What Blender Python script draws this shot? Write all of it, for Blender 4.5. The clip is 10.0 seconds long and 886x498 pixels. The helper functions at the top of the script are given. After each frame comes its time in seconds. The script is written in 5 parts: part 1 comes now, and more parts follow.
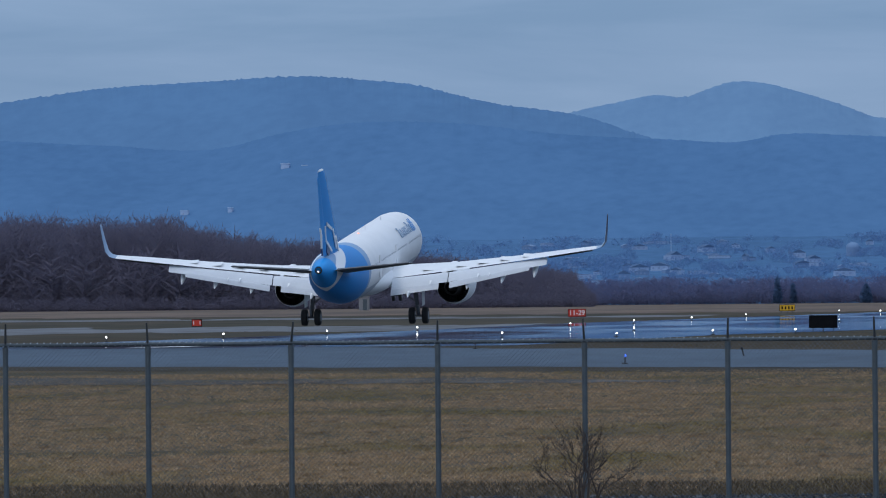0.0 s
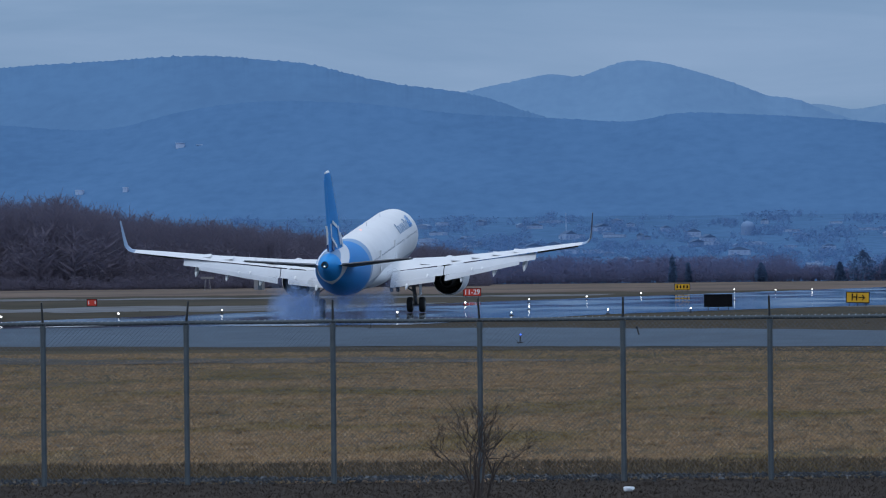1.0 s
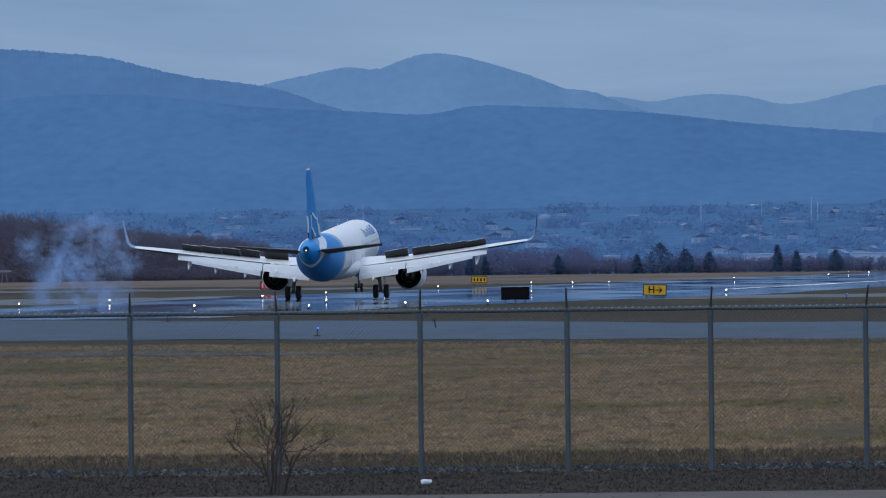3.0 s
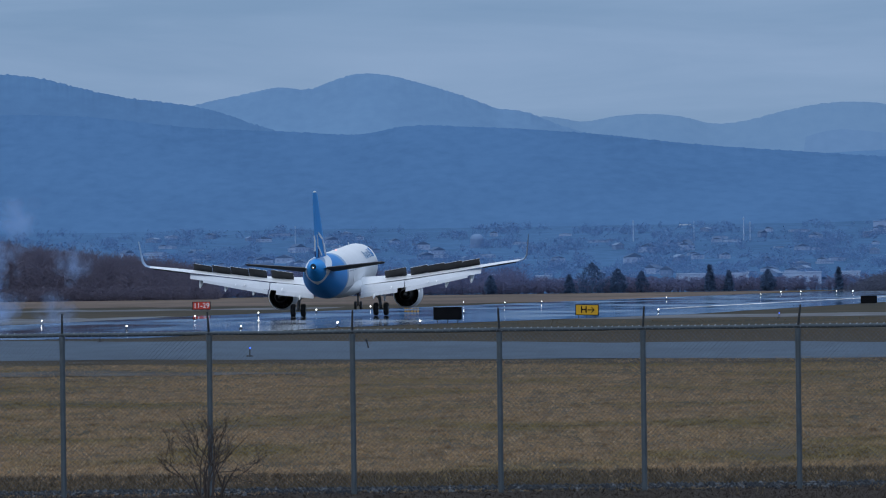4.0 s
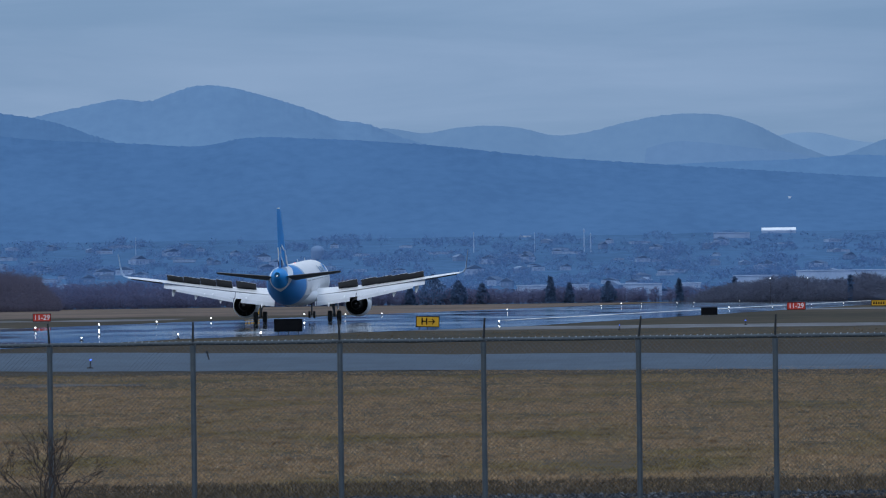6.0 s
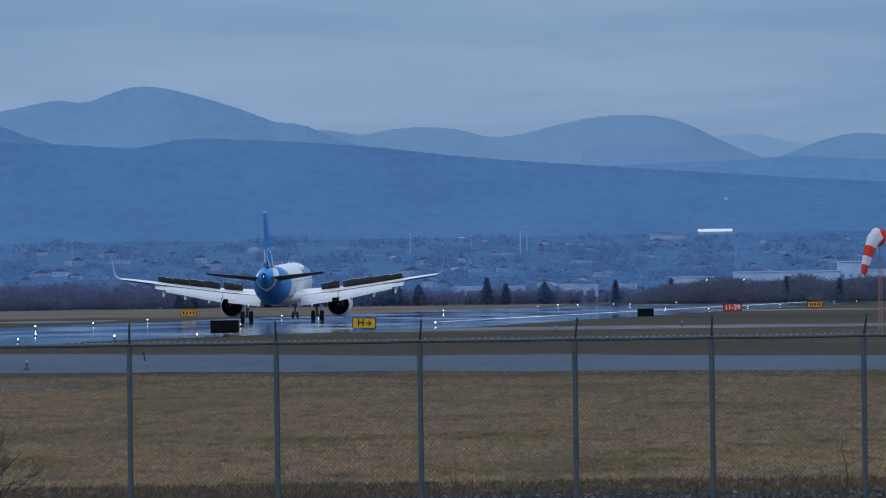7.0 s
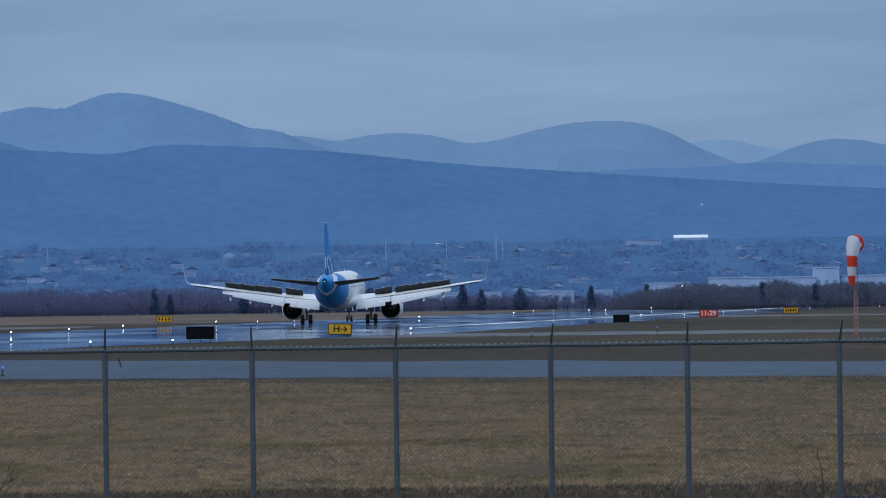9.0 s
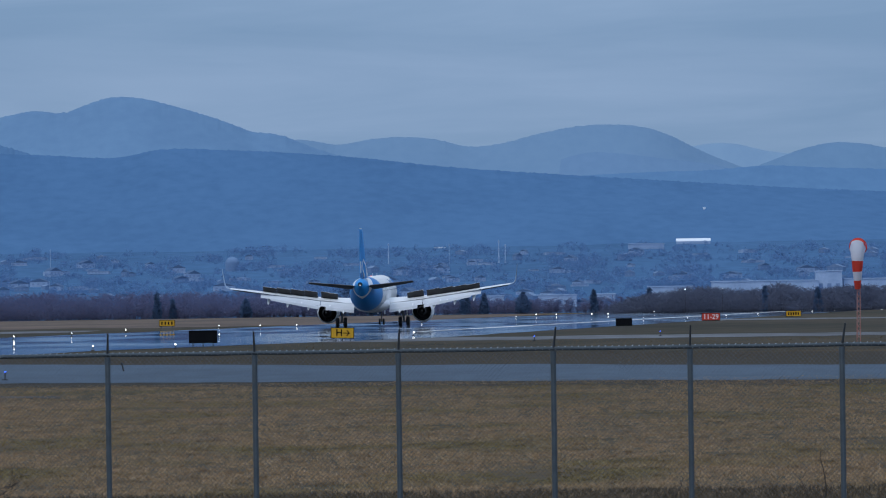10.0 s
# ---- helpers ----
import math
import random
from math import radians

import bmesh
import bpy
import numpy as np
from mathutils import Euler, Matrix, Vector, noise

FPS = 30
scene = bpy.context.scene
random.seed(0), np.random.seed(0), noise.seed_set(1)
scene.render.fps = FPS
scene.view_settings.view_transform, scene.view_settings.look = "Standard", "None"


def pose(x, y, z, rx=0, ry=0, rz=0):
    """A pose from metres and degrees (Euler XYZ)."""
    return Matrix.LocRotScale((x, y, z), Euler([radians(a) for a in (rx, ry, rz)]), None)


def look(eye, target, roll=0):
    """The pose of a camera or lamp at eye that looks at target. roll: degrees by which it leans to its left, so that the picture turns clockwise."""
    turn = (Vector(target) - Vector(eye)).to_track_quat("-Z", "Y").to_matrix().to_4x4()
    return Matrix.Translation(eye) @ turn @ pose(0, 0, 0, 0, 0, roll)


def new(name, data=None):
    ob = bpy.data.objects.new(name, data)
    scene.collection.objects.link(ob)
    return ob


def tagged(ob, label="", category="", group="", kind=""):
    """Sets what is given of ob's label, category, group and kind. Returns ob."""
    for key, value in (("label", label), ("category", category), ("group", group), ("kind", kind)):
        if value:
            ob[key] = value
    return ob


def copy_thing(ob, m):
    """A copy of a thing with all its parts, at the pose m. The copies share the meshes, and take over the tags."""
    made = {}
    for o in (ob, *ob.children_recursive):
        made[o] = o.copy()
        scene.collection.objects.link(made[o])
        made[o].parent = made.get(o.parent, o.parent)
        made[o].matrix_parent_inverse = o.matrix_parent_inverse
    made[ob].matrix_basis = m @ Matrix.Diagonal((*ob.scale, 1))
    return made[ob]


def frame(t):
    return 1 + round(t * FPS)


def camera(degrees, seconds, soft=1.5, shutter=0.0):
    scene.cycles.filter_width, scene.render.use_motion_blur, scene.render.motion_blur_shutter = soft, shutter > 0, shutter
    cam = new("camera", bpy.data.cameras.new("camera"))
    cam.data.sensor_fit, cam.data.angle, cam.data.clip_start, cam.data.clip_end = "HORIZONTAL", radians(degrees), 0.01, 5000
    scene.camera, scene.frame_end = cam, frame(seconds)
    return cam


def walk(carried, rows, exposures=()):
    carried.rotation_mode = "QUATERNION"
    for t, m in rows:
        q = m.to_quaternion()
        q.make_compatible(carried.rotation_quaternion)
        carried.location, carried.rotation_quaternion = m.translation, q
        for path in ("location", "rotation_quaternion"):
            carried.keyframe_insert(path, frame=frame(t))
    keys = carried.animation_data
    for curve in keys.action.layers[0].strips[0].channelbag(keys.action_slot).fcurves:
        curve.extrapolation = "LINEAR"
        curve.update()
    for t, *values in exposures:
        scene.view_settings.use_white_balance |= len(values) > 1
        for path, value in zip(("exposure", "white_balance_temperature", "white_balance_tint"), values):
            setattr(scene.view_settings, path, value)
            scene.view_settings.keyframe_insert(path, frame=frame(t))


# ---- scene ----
EYE = 3.38            # eye height above the airfield
LENS = 4.3            # long telephoto
cam = camera(LENS, 10.0, soft=1.1)
walk(cam, [
    (0.0, pose(0, 0, EYE, 90.1966, 0.509, 3.0276)),
    (0.5, pose(0, 0, EYE, 90.1661, 0.525, 2.7639)),
    (1.0, pose(0, 0, EYE, 90.0916, 0.572, 2.5181)),
    (1.5, pose(0, 0, EYE, 90.0292, 0.533, 2.2042)),
    (2.0, pose(0, 0, EYE, 89.9956, 0.632, 1.9329)),
    (2.5, pose(0, 0, EYE, 90.0014, 0.631, 1.6895)),
    (2.7, pose(0, 0, EYE, 90.0173, 0.640, 1.6183)),
    (3.8, pose(0, 0, EYE, 90.1243, 0.730, 1.2920)),
    (4.0, pose(0, 0, EYE, 90.1408, 0.736, 1.2040)),
    (4.5, pose(0, 0, EYE, 90.1676, 0.707, 0.9841)),
    (5.0, pose(0, 0, EYE, 90.1813, 0.712, 0.7714)),
    (5.5, pose(0, 0, EYE, 90.1873, 0.740, 0.5931)),
    (6.8, pose(0, 0, EYE, 90.1888, 0.750, 0.1811)),
    (7.0, pose(0, 0, EYE, 90.1909, 0.754, 0.1212)),
    (7.5, pose(0, 0, EYE, 90.1956, 0.784, 0.0000)),
    (8.0, pose(0, 0, EYE, 90.2076, 0.807, -0.0437)),
    (8.5, pose(0, 0, EYE, 90.2183, 0.781, -0.0163)),
    (9.0, pose(0, 0, EYE, 90.2187, 0.771, 0.0030)),
    (9.5, pose(0, 0, EYE, 90.2250, 0.870, -0.0012)),
    (10.0, pose(0, 0, EYE, 90.2372, 0.836, 0.0159)),
], exposures=[(0.0, 0.0), (10.0, 0.0)])

scene.cycles.transparent_max_bounces = 64

# ---- sky: overcast dome over a clear sky, brighter overhead ----
world = bpy.data.worlds.new("overcast_sky")
scene.world = world
world.use_nodes = True
wn, wl = world.node_tree.nodes, world.node_tree.links
wn.clear()
SUN_EL, SUN_AZ = 48.0, 215.0


def wnode(kind, **inputs):
    nd = wn.new(kind)
    for key, value in inputs.items():
        nd.inputs[key.replace("_", " ")].default_value = value
    return nd


w_out = wnode("ShaderNodeOutputWorld")
w_bg = wnode("ShaderNodeBackground", Strength=1.0)
w_sky = wnode("ShaderNodeTexSky")
w_sky.sky_type, w_sky.sun_disc = "NISHITA", False
w_sky.sun_elevation, w_sky.sun_rotation = radians(SUN_EL), radians(SUN_AZ)
w_co = wnode("ShaderNodeTexCoord")
w_sep = wnode("ShaderNodeSeparateXYZ")
wl.new(w_co.outputs["Generated"], w_sep.inputs[0])
# cloud deck brightness over the height in the sky
w_dome = wnode("ShaderNodeValToRGB")
wl.new(w_sep.outputs["Z"], w_dome.inputs[0])
el = w_dome.color_ramp.elements
el[0].position, el[0].color = 0.0, (0.224, 0.352, 0.56, 1)
el[1].position, el[1].color = 1.0, (0.80, 0.96, 1.20, 1)
for p_, c_ in ((0.012, (0.220, 0.345, 0.545, 1)), (0.020, (0.212, 0.336, 0.535, 1)), (0.027, (0.226, 0.358, 0.562, 1)), (0.06, (0.235, 0.365, 0.59, 1)), (0.35, (0.46, 0.60, 0.86, 1))):
    e_ = el.new(p_)
    e_.color = c_
# streaky cloud bands
w_map = wnode("ShaderNodeMapping", Scale=(16, 16, 130), Location=(0.3, 0.2, 0.4))
wl.new(w_co.outputs["Generated"], w_map.inputs[0])
w_noise = wnode("ShaderNodeTexNoise", Scale=1.6, Detail=7.0, Roughness=0.55, Distortion=0.4)
wl.new(w_map.outputs[0], w_noise.inputs["Vector"])
w_band = wnode("ShaderNodeMapRange", From_Min=0.34, From_Max=0.70, To_Min=0.0, To_Max=1.0)
wl.new(w_noise.outputs["Fac"], w_band.inputs["Value"])
w_mul = wn.new("ShaderNodeMix")
w_mul.data_type, w_mul.blend_type = "RGBA", "MULTIPLY"
w_mul.inputs[0].default_value = 1.0
wl.new(w_dome.outputs[0], w_mul.inputs[6])
# thin places are cooler, thick cloud paler
w_tint = wn.new("ShaderNodeMix")
w_tint.data_type = "RGBA"
w_tint.inputs[6].default_value, w_tint.inputs[7].default_value = (0.86, 0.91, 0.94, 1), (1.16, 1.11, 1.09, 1)
wl.new(w_band.outputs[0], w_tint.inputs[0])
wl.new(w_tint.outputs[2], w_mul.inputs[7])
w_dim = wn.new("ShaderNodeMix")
w_dim.data_type, w_dim.blend_type = "RGBA", "MULTIPLY"
w_dim.inputs[0].default_value = 1.0
w_dim.inputs[7].default_value = (0.07, 0.07, 0.07, 1)
wl.new(w_sky.outputs[0], w_dim.inputs[6])
w_mix = wn.new("ShaderNodeMix")
w_mix.data_type = "RGBA"
w_mix.inputs[0].default_value = 0.92
wl.new(w_dim.outputs[2], w_mix.inputs[6])
wl.new(w_mul.outputs[2], w_mix.inputs[7])
wl.new(w_mix.outputs[2], w_bg.inputs[0])
wl.new(w_bg.outputs[0], w_out.inputs[0])

sun_data = bpy.data.lights.new("veiled_sun", "SUN")
sun_data.energy, sun_data.angle, sun_data.color = 0.7, radians(14), (1.0, 0.96, 0.90)
sun = new("veiled_sun", sun_data)
a_, e_ = radians(SUN_AZ), radians(SUN_EL)
sun.matrix_world = look((0, 0, 50), (-math.sin(a_) * math.cos(e_) * 9, -math.cos(a_) * math.cos(e_) * 9, 50 - math.sin(e_) * 9))


# ---- materials ----
def material(name, c1, c2=None, scale=1.0, rough=0.6, metal=0.0, bump=0.0, stretch=(1, 1, 1), fine=0.35, contrast=(0.3, 0.7), spec=0.5, coat=0.0, emit=None, strength=0.0, alpha=1.0):
    """Principled surface: two colours mixed by a coarse and a fine noise, with a little relief."""
    m = bpy.data.materials.new(name)
    m.use_nodes = True
    nt, lk = m.node_tree.nodes, m.node_tree.links
    bs = nt["Principled BSDF"]
    bs.inputs["Roughness"].default_value, bs.inputs["Metallic"].default_value = rough, metal
    bs.inputs["Specular IOR Level"].default_value, bs.inputs["Coat Weight"].default_value = spec, coat
    bs.inputs["Base Color"].default_value = (*c1, 1)
    bs.inputs["Alpha"].default_value = alpha
    if emit:
        bs.inputs["Emission Color"].default_value, bs.inputs["Emission Strength"].default_value = (*emit, 1), strength
    if c2:
        co, mp = nt.new("ShaderNodeTexCoord"), nt.new("ShaderNodeMapping")
        mp.inputs["Scale"].default_value = stretch
        lk.new(co.outputs["Object"], mp.inputs[0])
        big, small = nt.new("ShaderNodeTexNoise"), nt.new("ShaderNodeTexNoise")
        big.inputs["Scale"].default_value, big.inputs["Detail"].default_value = scale, 5
        small.inputs["Scale"].default_value, small.inputs["Detail"].default_value = scale * 9, 4
        mixf, rng_ = nt.new("ShaderNodeMix"), nt.new("ShaderNodeMapRange")
        mixf.inputs[0].default_value = fine
        for nd in (big, small):
            lk.new(mp.outputs[0], nd.inputs["Vector"])
        lk.new(big.outputs["Fac"], mixf.inputs[2])
        lk.new(small.outputs["Fac"], mixf.inputs[3])
        rng_.inputs["From Min"].default_value, rng_.inputs["From Max"].default_value = contrast
        lk.new(mixf.outputs[0], rng_.inputs["Value"])
        mixc = nt.new("ShaderNodeMix")
        mixc.data_type = "RGBA"
        mixc.inputs[6].default_value, mixc.inputs[7].default_value = (*c1, 1), (*c2, 1)
        lk.new(rng_.outputs[0], mixc.inputs[0])
        lk.new(mixc.outputs[2], bs.inputs["Base Color"])
        if bump:
            bp = nt.new("ShaderNodeBump")
            bp.inputs["Strength"].default_value, bp.inputs["Distance"].default_value = bump, 0.02
            lk.new(small.outputs["Fac"], bp.inputs["Height"])
            lk.new(bp.outputs[0], bs.inputs["Normal"])
    return m


M_FLAP = material("pale_grey_flap_paint", (0.64, 0.67, 0.71), (0.56, 0.59, 0.63), 0.8, 0.45, spec=0.3)
M_WHITE = material("white_aircraft_paint", (0.80, 0.81, 0.82), (0.72, 0.74, 0.76), 0.6, 0.4, spec=0.3)
# underside grey, darkened so that it includes the shade under the tailplane
M_UNDER_SHADE = material("grey_underside_with_shade", (0.10, 0.105, 0.11), (0.075, 0.08, 0.085), 0.8, 0.55, spec=0.2)
M_GREYPAINT = material("grey_aircraft_paint", (0.55, 0.58, 0.62), (0.47, 0.50, 0.54), 0.8, 0.35)
M_BLUE = material("blue_aircraft_paint", (0.008, 0.25, 0.64), (0.007, 0.21, 0.56), 0.6, 0.5, spec=0.2)
M_NAVY = material("navy_aircraft_paint", (0.012, 0.05, 0.17), (0.01, 0.035, 0.12), 0.8, 0.3)
M_SLATE = material("pale_blue_aircraft_paint", (0.22, 0.34, 0.50), (0.18, 0.29, 0.44), 0.8, 0.3)
M_DARK = material("near_black_matte", (0.030, 0.032, 0.035), (0.02, 0.02, 0.022), 2.0, 0.6)
M_METAL = material("gear_steel", (0.16, 0.17, 0.18), (0.10, 0.10, 0.11), 3.0, 0.45, 0.6)
M_NOZZLE = material("burnt_nozzle_metal", (0.07, 0.065, 0.06), (0.03, 0.03, 0.03), 2.0, 0.5, 0.7)
M_RUBBER = material("tyre_rubber", (0.018, 0.018, 0.019), (0.026, 0.026, 0.026), 4.0, 0.85)
M_PANE = material("dark_window_acrylic", (0.36, 0.39, 0.44), None, rough=0.3)
M_GALV = material("galvanised_steel", (0.100, 0.122, 0.138), (0.066, 0.083, 0.096), 6.0, 0.75, 0.1, 0.1, spec=0.2)
M_GRASS = material("dormant_turf", (0.112, 0.073, 0.036), (0.050, 0.042, 0.020), 0.05, 0.95, fine=0.35, contrast=(0.40, 0.60), spec=0.1)


def paint_layers(name, base, shaped):
    """Aircraft livery: colour fields that follow the aircraft's own axes."""
    m = material(name, base, tuple(c * 0.9 for c in base), 0.6, 0.5, spec=0.2)
    nt, lk = m.node_tree.nodes, m.node_tree.links
    bs = nt["Principled BSDF"]
    src = bs.inputs["Base Color"].links[0].from_socket
    co, sep = nt.new("ShaderNodeTexCoord"), nt.new("ShaderNodeSeparateXYZ")
    lk.new(co.outputs["Object"], sep.inputs[0])
    for (ax, ay, az, off), col in shaped:
        dot = nt.new("ShaderNodeVectorMath")
        dot.operation = "DOT_PRODUCT"
        comb = nt.new("ShaderNodeCombineXYZ")
        ab = nt.new("ShaderNodeMath")
        ab.operation = "ABSOLUTE"
        lk.new(sep.outputs["Y"], ab.inputs[0])
        lk.new(sep.outputs["X"], comb.inputs[0])
        lk.new(ab.outputs[0], comb.inputs[1])
        lk.new(sep.outputs["Z"], comb.inputs[2])
        lk.new(comb.outputs[0], dot.inputs[0])
        dot.inputs[1].default_value = (ax, ay, az)
        edge = nt.new("ShaderNodeMapRange")
        edge.inputs["From Min"].default_value, edge.inputs["From Max"].default_value = off - 0.04, off + 0.04
        lk.new(dot.outputs["Value"], edge.inputs["Value"])
        mx = nt.new("ShaderNodeMix")
        mx.data_type = "RGBA"
        lk.new(edge.outputs[0], mx.inputs[0])
        lk.new(src, mx.inputs[6])
        mx.inputs[7].default_value = (*col, 1)
        src = mx.outputs[2]
    lk.new(src, bs.inputs["Base Color"])
    return m


# white body, grey low on the belly; pale band, then blue rear; white saddle under the fin; blue cone
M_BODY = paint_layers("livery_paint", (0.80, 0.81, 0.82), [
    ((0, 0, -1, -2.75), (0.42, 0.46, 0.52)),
    ((-1, 0, 0.6, 12.6), (0.22, 0.36, 0.55)),
    ((-1, 0, 0.15, 11.9), (0.008, 0.22, 0.58)),
    ((-0.42, -1.0, 1.0, 11.2), (0.80, 0.81, 0.82)),
    ((-0.42, -1.0, 1.0, 12.6), (0.22, 0.36, 0.55)),
    ((-1, 0, 0, 19.6), (0.008, 0.28, 0.70)),
])


# ---- mesh helpers ----
def mesh_object(name, verts, faces, mat, smooth=False):
    me = bpy.data.meshes.new(name)
    me.from_pydata([tuple(v) for v in verts], [], faces)
    me.validate()
    me.update()
    if smooth:
        for p in me.polygons:
            p.use_smooth = True
    me.materials.append(mat)
    return new(name, me)


def part(name, bm, mat, parent, label="", smooth=False):
    """Links a bmesh as one mesh object under a thing or a part."""
    bmesh.ops.recalc_face_normals(bm, faces=bm.faces)
    me = bpy.data.meshes.new(name)
    bm.to_mesh(me)
    bm.free()
    for p in me.polygons:
        p.use_smooth = smooth
    if smooth:
        me.set_sharp_from_angle(angle=radians(42))
    me.materials.append(mat)
    ob = new(name, me)
    ob.parent = parent
    if label:
        tagged(ob, label)
    return ob


def thing(name, label, category, m=None, group=""):
    ob = new(name)
    tagged(ob, label, category, group)
    ob.matrix_basis = m or Matrix()
    return ob


def add_box(bm, cx, cy, cz, sx, sy, sz, m=None, bevel=0.0):
    r = bmesh.ops.create_cube(bm, size=1)
    mm = (m or Matrix()) @ Matrix.Translation((cx, cy, cz)) @ Matrix.Diagonal((sx, sy, sz, 1))
    bmesh.ops.transform(bm, matrix=mm, verts=r["verts"])
    if bevel:
        es = list({e for v in r["verts"] for e in v.link_edges})
        bmesh.ops.bevel(bm, geom=es, offset=bevel, segments=1, affect="EDGES")


def box(*a, **k):
    bm = bmesh.new()
    add_box(bm, *a, **k)
    return bm


def add_tube(bm, p0, p1, r0, r1=None, n=8, caps=True):
    r1 = r0 if r1 is None else r1
    p0, p1 = Vector(p0), Vector(p1)
    q = (p1 - p0).to_track_quat("Z", "Y").to_matrix()
    rings = []
    for p, r in ((p0, r0), (p1, r1)):
        rings.append([bm.verts.new(p + q @ Vector((r * math.cos(2 * math.pi * i / n), r * math.sin(2 * math.pi * i / n), 0))) for i in range(n)])
    for i in range(n):
        j = (i + 1) % n
        bm.faces.new((rings[0][i], rings[0][j], rings[1][j], rings[1][i]))
    if caps:
        bm.faces.new(rings[0][::-1])
        bm.faces.new(rings[1])


def tube(*a, **k):
    bm = bmesh.new()
    add_tube(bm, *a, **k)
    return bm


def loft(rings, closed_ends=True):
    """Skin over rings of equal length."""
    bm = bmesh.new()
    vs = [[bm.verts.new(p) for p in r] for r in rings]
    n = len(vs[0])
    for a, b in zip(vs, vs[1:]):
        for i in range(n):
            j = (i + 1) % n
            bm.faces.new((a[i], a[j], b[j], b[i]))
    if closed_ends:
        bm.faces.new(vs[0][::-1])
        bm.faces.new(vs[-1])
    return bm


def revolve(profile, centre, n=24, squash=1.0):
    """Rings round an axis along x: profile rows (x, radius)."""
    cx, cy, cz = centre
    return [[(cx + x, cy + r * math.cos(2 * math.pi * i / n), cz + squash * r * math.sin(2 * math.pi * i / n)) for i in range(n)] for x, r in profile]


FOIL = ((1.0, 0.0), (0.7, 0.055), (0.4, 0.09), (0.15, 0.075), (0.03, 0.035), (0.0, 0.0), (0.03, -0.02), (0.2, -0.035), (0.5, -0.03), (0.8, -0.008))


def foil_ring(y, xle, chord, z, thick=1.0, tilt=0.0, upright=False):
    """A wing section: chord runs aft from the leading edge; tilt droops the rear."""
    c, s = math.cos(radians(tilt)), math.sin(radians(tilt))
    pts = []
    for u, w in FOIL:
        a, b = u * chord, w * chord * thick
        dx, dz = -(a * c) - b * s, -a * s + b * c
        pts.append((xle + dx, z - b, y + 0) if upright else (xle + dx, y, z + dz))
    return pts


def ground_z(x, y):
    """Flat airfield; the land rises gently beyond it."""
    k = max(0.0, (y - 2350.0) / 1500.0)
    return 20.0 * min(k, 1.6) ** 1.25


# ---- ground ----
def build_ground():
    xs = sorted({*np.linspace(-5000, 5000, 41).tolist(), *np.linspace(-480, 480, 49).tolist()})
    ys = sorted({*np.linspace(-3000, 0, 7).tolist(), *np.linspace(0, 2300, 24).tolist(), *np.linspace(2350, 4950, 40).tolist()})
    verts = [(x, y, ground_z(x, y)) for y in ys for x in xs]
    n = len(xs)
    faces = [(j * n + i, j * n + i + 1, (j + 1) * n + i + 1, (j + 1) * n + i) for j in range(len(ys) - 1) for i in range(n - 1)]
    ob = mesh_object("ground", verts, faces, M_GRASS, True)
    tagged(ob, "flat airfield of brown dormant grass rising to far land", "ground", kind="structure")


build_ground()

M_WET = material("wet_asphalt", (0.050, 0.054, 0.060), (0.034, 0.037, 0.042), 0.02, 0.035, fine=0.3, spec=0.5)
# damp and puddled stretches shine differently
nt_, lk_ = M_WET.node_tree.nodes, M_WET.node_tree.links
co_, mp_, nz_, rg_ = (nt_.new(k) for k in ("ShaderNodeTexCoord", "ShaderNodeMapping", "ShaderNodeTexNoise", "ShaderNodeMapRange"))
mp_.inputs["Scale"].default_value = (0.10, 0.012, 1)
nz_.inputs["Scale"].default_value, nz_.inputs["Detail"].default_value = 1.0, 7
rg_.inputs["From Min"].default_value, rg_.inputs["From Max"].default_value = 0.38, 0.64
rg_.inputs["To Min"].default_value, rg_.inputs["To Max"].default_value = 0.02, 0.085
lk_.new(co_.outputs["Object"], mp_.inputs[0])
lk_.new(mp_.outputs[0], nz_.inputs["Vector"])
lk_.new(nz_.outputs["Fac"], rg_.inputs["Value"])
lk_.new(rg_.outputs[0], nt_["Principled BSDF"].inputs["Roughness"])
# asphalt with the blue of reflected sky put into its base colour
M_TAXI = material("worn_asphalt_sky_sheen", (0.070, 0.104, 0.145), (0.048, 0.072, 0.102), 0.06, 0.75, fine=0.45, contrast=(0.40, 0.60), spec=0.12, stretch=(1, 0.12, 1))
M_CONC = material("pale_concrete", (0.128, 0.136, 0.148), (0.055, 0.053, 0.050), 0.035, 0.7, fine=0.4, contrast=(0.42, 0.60), spec=0.15, stretch=(1, 0.12, 1))
M_ROAD = material("pale_gravel_road", (0.140, 0.122, 0.112), (0.090, 0.080, 0.075), 0.9, 0.95, bump=0.5, spec=0.05, stretch=(1, 0.35, 1))
# line paint whose brightest patches stand in for glints on wet paving
M_LINE_GLINT = material("white_line_and_glint", (0.10, 0.105, 0.11), (0.84, 0.85, 0.86), 0.05, 0.5, fine=0.6, contrast=(0.44, 0.53))
M_GRIT = material("grey_brown_grit", (0.098, 0.098, 0.098), (0.055, 0.050, 0.042), 0.05, 0.95, fine=0.5, contrast=(0.42, 0.58), spec=0.05, stretch=(1, 0.15, 1))
# straw tone with the greying of haze worked into it
M_STRAW = material("hazed_straw_grass", (0.160, 0.120, 0.096), (0.100, 0.080, 0.067), 0.04, 0.95, fine=0.4, contrast=(0.40, 0.60), spec=0.05, stretch=(1, 0.12, 1))
M_DULL = material("dull_dark_turf", (0.060, 0.047, 0.032), (0.042, 0.036, 0.026), 0.06, 0.95, fine=0.4, spec=0.05)
